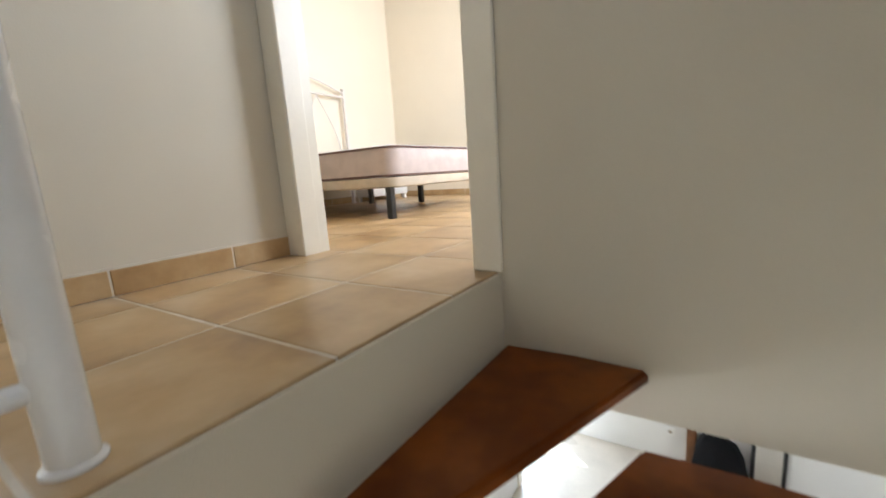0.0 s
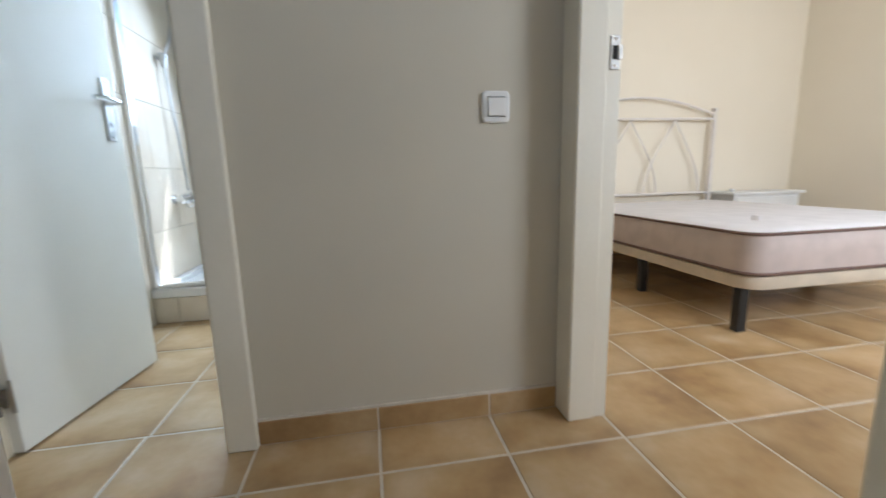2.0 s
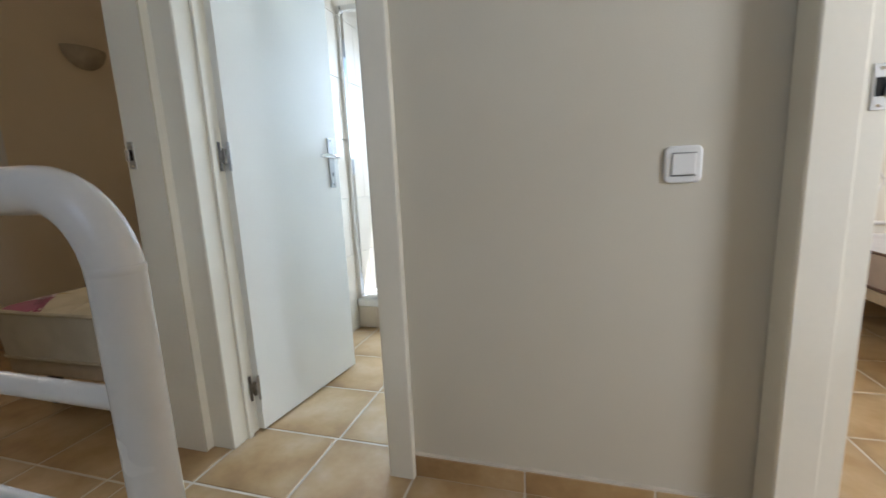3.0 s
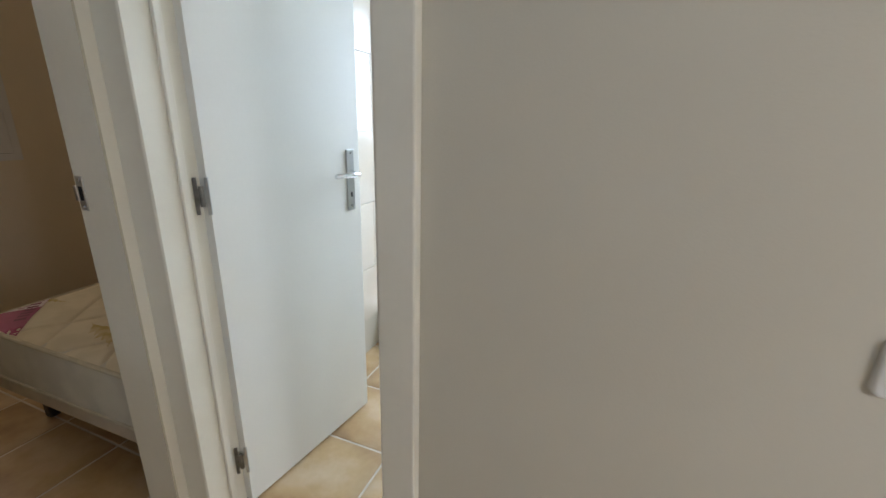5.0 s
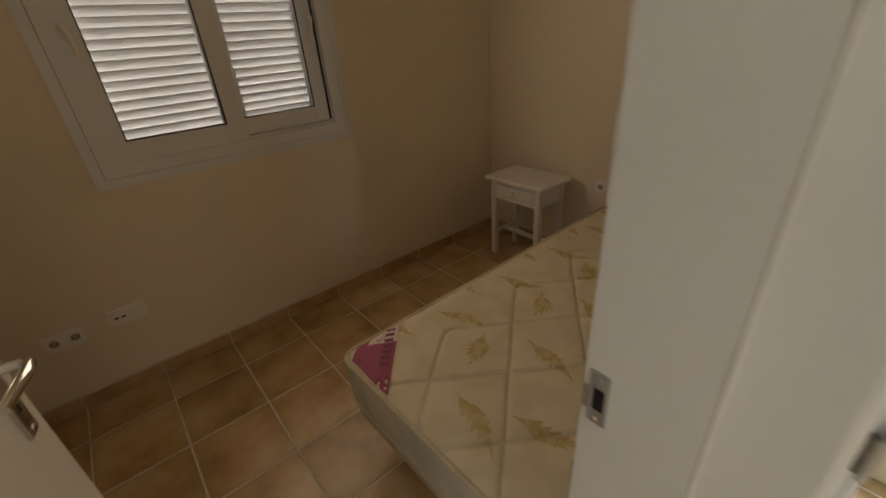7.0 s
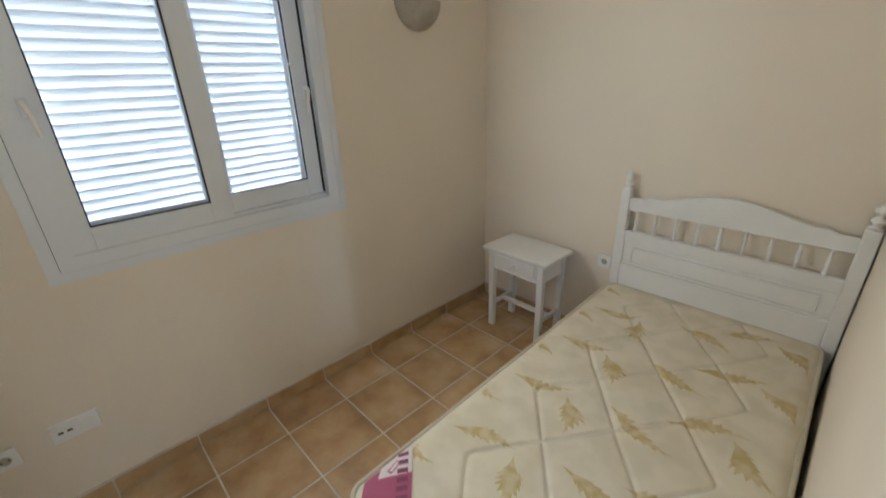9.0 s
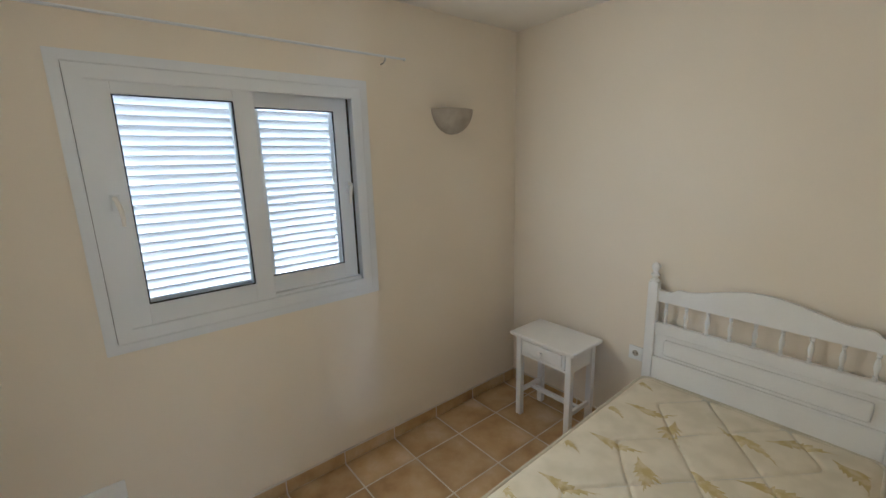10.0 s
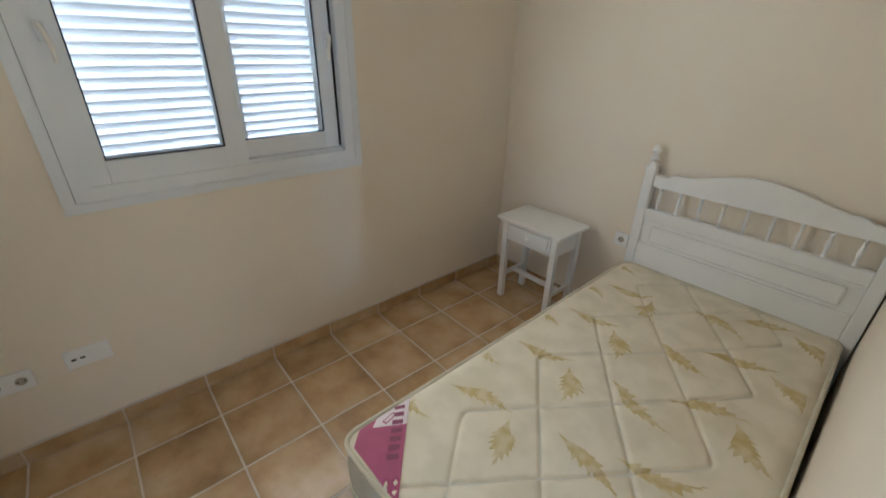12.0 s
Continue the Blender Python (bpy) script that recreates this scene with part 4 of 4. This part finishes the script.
mixer = thing("shower_mixer", "chrome shower mixer on the tiled wall", "tap")
part("body", tube(bmesh.new(), [(BL + 0.062, 1.545, 0.640), (BL + 0.062, 1.60, 0.640), (BL + 0.062, 1.70, 0.640), (BL + 0.062, 1.715, 0.640)], [0.022, 0.031, 0.031, 0.022], 20), CHROME, mixer, smooth=True)
for y in (1.565, 1.700):
    part("wall_union", lathe(bmesh.new(), 0, 0, ((0.032, 0.0), (0.030, 0.008), (0.014, 0.018), (0.013, 0.062)), 18), CHROME, mixer, smooth=True).matrix_basis = pose(BL + 0.002, y, 0.640, 0, 90, 0)
part("lever", tube(bmesh.new(), [(BL + 0.062, 1.632, 0.660), (BL + 0.075, 1.630, 0.678), (BL + 0.125, 1.620, 0.690), (BL + 0.185, 1.612, 0.694)], [0.024, 0.020, 0.013, 0.011], 14), CHROME, mixer, smooth=True)
part("spout", tube(bmesh.new(), [(BL + 0.062, 1.632, 0.630), (BL + 0.105, 1.628, 0.610), (BL + 0.140, 1.622, 0.590)], [0.026, 0.023, 0.019], 16), CHROME, mixer, smooth=True)
part("cartridge", lathe(bmesh.new(), BL + 0.066, 1.632, ((0.010, 0.585), (0.026, 0.592), (0.033, 0.612), (0.034, 0.640), (0.026, 0.662), (0.012, 0.668)), 18), CHROME, mixer, smooth=True)
part("knob", lathe(bmesh.new(), 0, 0, ((0.018, 0.0), (0.027, 0.004), (0.027, 0.024), (0.020, 0.030)), 16), CHROME, mixer, smooth=True).matrix_basis = pose(BL + 0.062, 1.552, 0.640, 90)

shower = thing("hand_shower", "chrome hand shower in wall holders with a flexible hose", "shower")
part("lower_holder", lathe(bmesh.new(), BL + 0.045, 1.585, ((0.012, 1.385), (0.020, 1.41), (0.024, 1.455), (0.018, 1.462)), 14), SATIN, shower, smooth=True)
part("holder_arm", tube(bmesh.new(), [(BL, 1.585, 1.44), (BL + 0.03, 1.585, 1.44)], 0.011, 10), SATIN, shower, smooth=True)
part("upper_holder", lathe(bmesh.new(), BL + 0.055, 1.735, ((0.016, 1.80), (0.022, 1.81), (0.022, 1.84), (0.016, 1.85)), 14), CHROME, shower, smooth=True)
part("upper_arm", tube(bmesh.new(), [(BL, 1.735, 1.825), (BL + 0.04, 1.735, 1.825)], 0.012, 10), CHROME, shower, smooth=True)
part("handset", tube(bmesh.new(), [(BL + 0.055, 1.735, 1.78), (BL + 0.062, 1.735, 1.88), (BL + 0.085, 1.735, 1.95), (BL + 0.12, 1.735, 1.99), (BL + 0.15, 1.735, 1.985)], [0.011, 0.013, 0.014, 0.030, 0.038], 14), CHROME, shower, smooth=True)
part("hose", tube(bmesh.new(), [(BL + 0.055, 1.735, 1.79), (BL + 0.060, 1.715, 1.68), (BL + 0.060, 1.66, 1.55), (BL + 0.050, 1.60, 1.46), (BL + 0.045, 1.585, 1.40), (BL + 0.050, 1.60, 1.2), (BL + 0.055, 1.63, 0.95), (BL + 0.060, 1.645, 0.75), (BL + 0.062, 1.640, 0.655)], 0.0075, 10), SATIN, shower, "ribbed steel hose", True)

screen = thing("shower_screen", "clear glass shower screen in a chrome frame on the tray", "shower screen")
SYF = 1.196
part("wall_profile", block(BL + 0.001, BL + 0.034, SYF - 0.018, SYF + 0.018, 0.191, 1.90, 0.003), CHROME, screen)
part("bottom_rail", block(BL + 0.034, 0.57, SYF - 0.017, SYF + 0.017, 0.190, 0.212, 0.003), CHROME, screen)
part("top_rail", block(BL + 0.034, 0.57, SYF - 0.017, SYF + 0.017, 1.868, 1.90, 0.003), CHROME, screen)
for x0, x1, y in ((-0.445, 0.56, SYF - 0.009), (-0.395, 0.565, SYF + 0.009)):
    pane = part("pane", block(x0, x1, y - 0.0025, y + 0.0025, 0.212, 1.868), SCREEN_GLASS, screen)
    pane.visible_shadow = False
    part("stile", block(x0 - 0.010, x0 + 0.012, y - 0.005, y + 0.005, 0.212, 1.868, 0.002), CLEAR_SEAL, screen, "translucent edge seal")

# ---- double bedroom ----
DX0, DX1, DYF, DYB = 1.600, 2.965, 0.312, 2.05
base2 = thing("upholstered_base", "beige upholstered bed base on black square legs", "bed base", at=Matrix.Diagonal((1, 1, 1.03, 1)))
part("base_body", slab(DX0, DX1, DYF, DYB, 0.10, ((0.03, 0.192), (0.006, 0.200), (0, 0.245), (0.004, 0.256))), BASE_CLOTH, base2, smooth=True)
for x in (DX0 + 0.018, DX1 - 0.085):
    for y in (DYF + 0.050, DYF + 0.730, DYF + 1.390):
        part("leg", block(x, x + 0.044, y, y + 0.044, 0.0, 0.196, 0.003), BLACK, base2)
mat2 = thing("double_mattress", "bare double mattress with white top and shaded beige-grey border", "mattress", at=Matrix.Diagonal((1, 1, 1.03, 1)))
part("border", slab(DX0, DX1, DYF, DYB, 0.10, ((0.014, 0.258), (0.002, 0.270), (-0.004, 0.350), (0.002, 0.432), (0.010, 0.441))), MATTRESS_SHADED, mat2, smooth=True)
part("top_panel", slab(DX0, DX1, DYF, DYB, 0.10, ((0.012, 0.436), (0.010, 0.444), (0.030, 0.452), (0.09, 0.457))), MATTRESS_WHITE, mat2, "white quilted top", True)
part("upper_piping", cord(DX0, DX1, DYF, DYB, 0.10, 0.440, 0.007), BROWN_CORD, mat2, "brown piping", True)
part("lower_piping", cord(DX0, DX1, DYF, DYB, 0.10, 0.268, 0.007), BROWN_CORD, mat2, "brown piping", True)
part("tag", block(1.93, 1.942, 0.60, 0.640, 0.453, 0.482, 0.003), MATTRESS_WHITE, mat2)

iron = thing("iron_headboard", "white iron headboard with an arched top and crossing arches", "headboard")
IX0, IX1, IY = 1.63, 2.995, 2.082
for x in (IX0, IX1):
    p = part("post", block(x - 0.016, x + 0.016, IY - 0.016, IY + 0.016, 0.0, 1.225, 0.003), IRON_WHITE, iron)
    part("cap", block(x - 0.020, x + 0.020, IY - 0.020, IY + 0.020, 1.225, 1.243, 0.004), IRON_WHITE, p)
part("arch", tube(bmesh.new(), [(IX0 + (IX1 - IX0) * k / 24, IY, 1.195 + 0.130 * math.sin(math.pi * k / 24)) for k in range(25)], 0.010, 10), IRON_WHITE, iron, smooth=True)
for z in (1.155, 0.525):
    part("rail", tube(bmesh.new(), [(IX0, IY, z), ((IX0 + IX1) / 2, IY, z), (IX1, IY, z)], 0.012, 10), IRON_WHITE, iron, smooth=True)
for c in (1.78, 2.20, 2.62):
    for s_ in (-1, 1):
        part("lancet_bar", tube(bmesh.new(), [(c + s_ * 0.27 * math.sin(u * math.pi / 2) ** 1.1, IY + s_ * 0.004, 1.150 - 0.62 * u) for u in [q / 14 for q in range(15)]], 0.0065, 8), IRON_WHITE, iron, smooth=True)

stand2 = thing("low_chest", "low pale wooden chest beside the double bed", "chest")
part("top", block(3.03, 3.75, 1.84, 2.12, 0.502, 0.527, 0.006), WHITE_WOOD, stand2)
part("body", block(3.06, 3.72, 1.868, 2.11, 0.06, 0.502, 0.003), WHITE_WOOD, stand2)
for z in (0.09, 0.295):
    d_ = part("drawer", block(3.08, 3.70, 1.856, 1.870, z, z + 0.185, 0.003), WHITE_WOOD, stand2)
    part("knob", lathe(bmesh.new(), 0, 0, ((0.007, 0.0), (0.013, 0.014), (0.011, 0.024), (0.004, 0.027)), 12), WHITE_WOOD, d_, smooth=True).matrix_basis = pose(3.39, 1.856, z + 0.095, 90)
for x in (3.07, 3.67):
    for y in (1.88, 2.06):
        part("foot", block(x, x + 0.04, y, y + 0.04, 0.0, 0.061, 0.004), WHITE_WOOD, stand2)
part("socket_plug", block(3.13, 3.165, 1.97, 2.00, 0.527, 0.552, 0.006), SWITCH, stand2)

# ---- storey below ----
structure("floor_lower", block(-3.4, 3.75, -3.2, 2.35, LOW - 0.15, LOW), LOWER_TILE, "pale tiled floor of the storey below", "floor")
structure("wall_lower_east", boxes((3.75, 3.90, -3.2, 0.20, LOW, SLAB), (3.75, 3.90, 1.10, 2.35, LOW, SLAB), (3.75, 3.90, 0.20, 1.10, -0.55, SLAB)), LOWER_WALL, "pale plaster wall downstairs with a garden door", "wall")
# The opening is unseen, added for the lamp that brightens the stairwell.
structure("wall_lower_north", boxes((-3.4, -1.0, 2.05, 2.35, LOW, SLAB), (0.8, 3.75, 2.05, 2.35, LOW, SLAB), (-1.0, 0.8, 2.05, 2.35, -0.55, SLAB)), LOWER_WALL, "pale plaster wall downstairs", "wall")
structure("wall_lower_south", block(-3.4, 3.75, -3.35, -3.2, LOW, SLAB), LOWER_WALL, "pale plaster wall downstairs", "wall")
structure("wall_lower_west", block(-3.55, -3.4, -3.2, 2.35, LOW, SLAB), LOWER_WALL, "pale plaster wall downstairs", "wall")
structure("ceiling_lower", boxes((0.672, 3.75, -3.2, -1.6, SLAB, SLAB + 0.15), (0.672, 3.75, -1.6, 2.05, SLAB - 0.02, SLAB - 0.002), (-3.4, -1.226, -3.2, 2.05, SLAB - 0.02, SLAB - 0.002), (-1.226, 0.672, -3.2, -2.1, SLAB, SLAB + 0.15)), CEILING, "plain ceiling of the storey below", "ceiling")
structure("wall_lower_partition", block(1.6, 2.70, 0.06, 0.16, LOW, SLAB - 0.02), LOWER_WALL, "pale partition wall downstairs", "wall")
structure("trim_lower_casing", block(2.70, 2.79, 0.045, 0.175, LOW, LOW + 2.05, 0.004), TRIM_PAINT, "cream door casing on the partition downstairs", "trim")
socket("white plastic wall socket downstairs", pose(3.75, -1.10, LOW + 0.30, 0, 0, 180), ((0.0, "well"),), 0.080)
rack = thing("coat_stand", "brown wooden upright stand against the wall downstairs", "coat stand")
part("upright", block(3.67, 3.74, -1.32, -1.24, LOW, LOW + 1.75, 0.006), BROWN_WOOD, rack)
part("foot", block(3.60, 3.74, -1.36, -1.20, LOW, LOW + 0.04, 0.006), BROWN_WOOD, rack)
part("peg", tube(bmesh.new(), [(3.68, -1.28, LOW + 1.6), (3.57, -1.28, LOW + 1.64)], 0.012, 10), BROWN_WOOD, rack)
bag = thing("black_bag", "soft black cloth bag slumped on the floor downstairs", "bag")
bm = bmesh.new()
bmesh.ops.create_icosphere(bm, subdivisions=3, radius=1)
for v in bm.verts:
    n_ = 1 + 0.18 * noise.noise(v.co * 2.2)
    v.co = Vector((3.58 + 0.13 * v.co.x * n_, -1.50 + 0.20 * v.co.y * n_, LOW + max(0.0, (0.24 + 0.30 * v.co.z * n_) * (1 - 0.9 * max(0.0, -1.45 - (-1.50 + 0.20 * v.co.y * n_))))))
part("sack", bm, BLACK_CLOTH, bag, smooth=True)
part("strap", tube(bmesh.new(), [(3.58, -1.62, LOW + 0.36), (3.52, -1.60, LOW + 0.46), (3.52, -1.48, LOW + 0.53), (3.58, -1.42, LOW + 0.46)], 0.012, 8), BLACK_CLOTH, bag, smooth=True)
mirror = thing("standing_mirror", "tall mirror in a thin grey frame leaning downstairs", "mirror")
part("frame", ring(3.70, 3.725, -1.98, -1.73, LOW, LOW + 1.5, 0.03), BLACK, mirror)
part("mirror_glass", block(3.705, 3.712, -1.95, -1.76, LOW + 0.03, LOW + 1.47), CHROME, mirror)

# ---- outside ----
bm = bmesh.new()
steps = [-5000, -600, -120, -40, -12, 3, 12, 25, 40, 70, 140, 600, 5000]
gx = [-5000, -600, -150, -60, -20, 20, 60, 150, 600, 5000]
rows = []
for y in steps:
    z = LOW - 0.25 - (0 if y < 10 else min(11.0, (y - 10) * 0.34))
    rows.append([bm.verts.new((x, y, z)) for x in gx])
for r0, r1 in zip(rows, rows[1:]):
    for k in range(len(gx) - 1):
        bm.faces.new((r0[k], r0[k + 1], r1[k + 1], r1[k]))
structure("ground", bm, GROUND, "dry sandy ground falling away from the house", "ground")


def apartment(x0, x1, y0, y1, z0, z1, mat, label):
    """A flat-roofed block with storeys of recessed windows and a terrace parapet."""
    ap = thing("apartment_building", label, "building", "buildings outside the window")
    part("wall", boxes((x0, x1, y0, y1, z0, z1)), mat, ap)
    part("parapet", boxes((x0 - 0.15, x1 + 0.15, y0 - 0.15, y0 + 0.2, z1, z1 + 0.7)), RENDER_PALE, ap)
    for f0, f1, up in ((0.06, 0.2, 2.1), (0.34, 0.5, 2.3), (0.62, 0.8, 2.2), (0.88, 0.97, 1.9)):
        a, b = x0 + (x1 - x0) * f0, x0 + (x1 - x0) * f1
        house = part("stair_house", boxes((a, b, y0 + 2, y0 + 6, z1, z1 + up), (a - 0.15, b + 0.15, y0 + 1.85, y0 + 6.15, z1 + up, z1 + up + 0.18)), mat, ap)
        part("opening", block(a + 0.5, a + 1.3, y0 + 1.95, y0 + 1.999, z1, z1 + 1.8), FAR_PANE, house)
    part("cornice", boxes((x0 - 0.1, x1 + 0.1, y0 - 0.12, y0, z1 - 3.1, z1 - 2.9)), RENDER_PALE, ap)
    n = int((x1 - x0) / 2.6)
    for r in range(3):
        for k in range(n):
            x = x0 + 1.2 + 2.6 * k
            z = z1 - 2.3 - 3.0 * r
            wide = 0.6 if (k + r) % 3 else 1.1
            w = part("window", block(x - wide / 2, x + wide / 2, y0 - 0.06, y0 + 0.02, z, z + 1.0), FAR_PANE, ap, "dark window opening")
            part("sill", block(x - wide / 2 - 0.1, x + wide / 2 + 0.1, y0 - 0.16, y0 - 0.001, z - 0.12, z), RENDER_PALE, w)
            part("frame", ring_y(y0 - 0.09, y0 - 0.061, x - wide / 2, x + wide / 2, z, z + 1.0, 0.09, 0), UPVC, w)


apartment(-34, -12, 58, 68, -15, -3.3, RENDER_OUT, "ochre apartment block with rows of small windows")
apartment(-11, 9, 50, 62, -15, -2.6, RENDER_PALE, "pale flat-roofed apartment block with rows of windows")
apartment(11, 36, 62, 72, -15, -2.9, RENDER_OUT, "ochre apartment block beyond the pale one")

# ---- tiles and skirting pieces ----


def tiles(parent, x0, x1, y0, y1, ox, oy, px, py, gap=0.0062, lift=0.008):
    """Floor tiles on one grid, cut at the room's edges; alike tiles share a mesh."""
    cache = {}
    for i in range(math.floor((x0 - ox) / px), math.ceil((x1 - ox) / px)):
        for j in range(math.floor((y0 - oy) / py), math.ceil((y1 - oy) / py)):
            a0, a1 = max(x0, ox + i * px + gap / 2), min(x1, ox + (i + 1) * px - gap / 2)
            b0, b1 = max(y0, oy + j * py + gap / 2), min(y1, oy + (j + 1) * py - gap / 2)
            if a1 - a0 < 0.015 or b1 - b0 < 0.015:
                continue
            key = (round(a1 - a0, 4), round(b1 - b0, 4))
            if key not in cache:
                w, h = key
                bm = bmesh.new()
                e = 0.003
                lo = [bm.verts.new(v) for v in ((0, 0, -lift), (w, 0, -lift), (w, h, -lift), (0, h, -lift))]
                mid = [bm.verts.new(v) for v in ((0, 0, -0.0022), (w, 0, -0.0022), (w, h, -0.0022), (0, h, -0.0022))]
                top = [bm.verts.new(v) for v in ((e, e, 0), (w - e, e, 0), (w - e, h - e, 0), (e, h - e, 0))]
                for r0, r1 in ((lo, mid), (mid, top)):
                    for k in range(4):
                        bm.faces.new((r0[k], r0[(k + 1) % 4], r1[(k + 1) % 4], r1[k]))
                bm.faces.new(top)
                me = bpy.data.meshes.new("tile")
                bmesh.ops.recalc_face_normals(bm, faces=bm.faces)
                bm.to_mesh(me)
                bm.free()
                me.materials.append(TILE)
                cache[key] = me
            ob = new("tile", cache[key])
            ob.parent = parent
            ob.location = (a0, b0, 0)


tiles(floor_landing, -1.226, 0.6765, -0.886, 0.0995, 0.0, -0.199, 0.340, 0.339)
tiles(floor_bath, -1.14, 0.573, 0.1065, 1.186, 0.004, -0.235, 0.338, 0.338)
tiles(floor_double, 0.6835, 3.93, -1.4, 2.156, 0.0, -0.203, 0.340, 0.339)
tiles(floor_small, -3.2, -1.229, -1.25, 1.81, -2.967, 0.073, 0.331, 0.325)


def skirting(label, runs, h=0.074, t=0.011):
    """Skirting tiles stood along walls. Each run: axis, where the wall's face lies, which way it faces, from, to, first joint, length."""
    sk = tagged(thing("baseboard", label, "baseboard"), kind="structure")
    for axis, face, out, a, b, joint, ln in runs:
        k = math.floor((a - joint) / ln)
        while joint + k * ln < b:
            p, q = max(a, joint + k * ln + 0.0015), min(b, joint + (k + 1) * ln - 0.0015)
            k += 1
            if q - p < 0.01:
                continue
            f0, f1 = sorted((face, face + out * t))
            bm = block(p, q, f0, f1, 0.001, h, 0.003, 1) if axis == "x" else block(f0, f1, p, q, 0.001, h, 0.003, 1)
            part("skirting_tile", bm, SKIRT, sk)
            c0, c1 = sorted((face, face + out * (t - 0.002)))
            lo_, hi_ = max(a, p - 0.0015), min(b, q + 0.0015)
            bm = block(lo_, hi_, c0, c1, 0.001, h + 0.005) if axis == "x" else block(c0, c1, lo_, hi_, 0.001, h + 0.005)
            part("joint_filler", bm, GROUT, sk)


skirting("terracotta skirting tiles along the landing", (("x", -0.008, -1, -0.334, 0.559, 0.0, 0.340), ("y", -1.112, 1, -2.0, -0.846, 0.0, 0.34)))
skirting("terracotta skirting tiles round the small bedroom", (("y", WX, 1, -1.25, NY, 0.073, 0.325), ("x", NY, -1, WX + 0.011, -1.229, -2.967, 0.331), ("y", -1.226, -1, 0.004, NY - 0.011, 0.073, 0.325), ("x", -1.25, 1, WX + 0.011, -1.229, -2.967, 0.331)))
skirting("terracotta skirting tiles round the double bedroom", (("x", 2.156, -1, 0.672, 3.93, 0.0, 0.34), ("y", 3.93, -1, -1.4, 2.145, -0.203, 0.339), ("y", 0.672, 1, -0.028, 2.145, -0.203, 0.339)))


def wall_tiles(parent, axis, face, out, a0, a1, z0, z1, length, height, first, row0, skip=None):
    """Wall tiles in staggered courses, a little proud of the wall."""
    cache = {}
    r = math.floor((z0 - row0) / height)
    while row0 + r * height < z1:
        c0, c1 = max(z0, row0 + r * height + 0.001), min(z1, row0 + (r + 1) * height - 0.001)
        off = first + (length / 2 if r % 2 else 0)
        r += 1
        if c1 - c0 < 0.01:
            continue
        k = math.floor((a0 - off) / length)
        while off + k * length < a1:
            p, q = max(a0, off + k * length + 0.001), min(a1, off + (k + 1) * length - 0.001)
            k += 1
            if q - p < 0.01:
                continue
            cells = [(p, q, c0, c1)]
            if skip:
                s0, s1, t0, t1 = skip
                if q > s0 and p < s1 and c1 > t0 and c0 < t1:
                    cells = [(p, min(q, s0), c0, c1), (max(p, s1), q, c0, c1), (max(p, s0), min(q, s1), c0, min(c1, t0)), (max(p, s0), min(q, s1), max(c0, t1), c1)]
            for u0, u1, w0, w1 in cells:
                if u1 - u0 < 0.008 or w1 - w0 < 0.008:
                    continue
                f0, f1 = sorted((face, face + out * 0.007))
                bm = block(u0, u1, f0, f1, w0, w1, 0.0015, 1) if axis == "x" else block(f0, f1, u0, u1, w0, w1, 0.0015, 1)
                part("wall_tile", bm, BATH_TILE, parent)


bath_tiling = tagged(thing("trim_bath_tiles", "glossy cream wall tiles round the shower", "wall tiles"), kind="structure")
wall_tiles(bath_tiling, "x", BN, -1, BL + 0.008, 0.572, 0.192, 2.30, 0.475, 0.345, -0.870, 0.475, (-1.020, 0.140, 0.980, 1.950))
wall_tiles(bath_tiling, "y", BL, 1, 0.10, BN, 0.192, 2.30, 0.475, 0.345, 1.61, 0.475)
wall_tiles(bath_tiling, "x", 1.186, -1, BL + 0.002, 0.572, 0.002, 0.137, 0.34, 0.2, -0.68, 0.0)
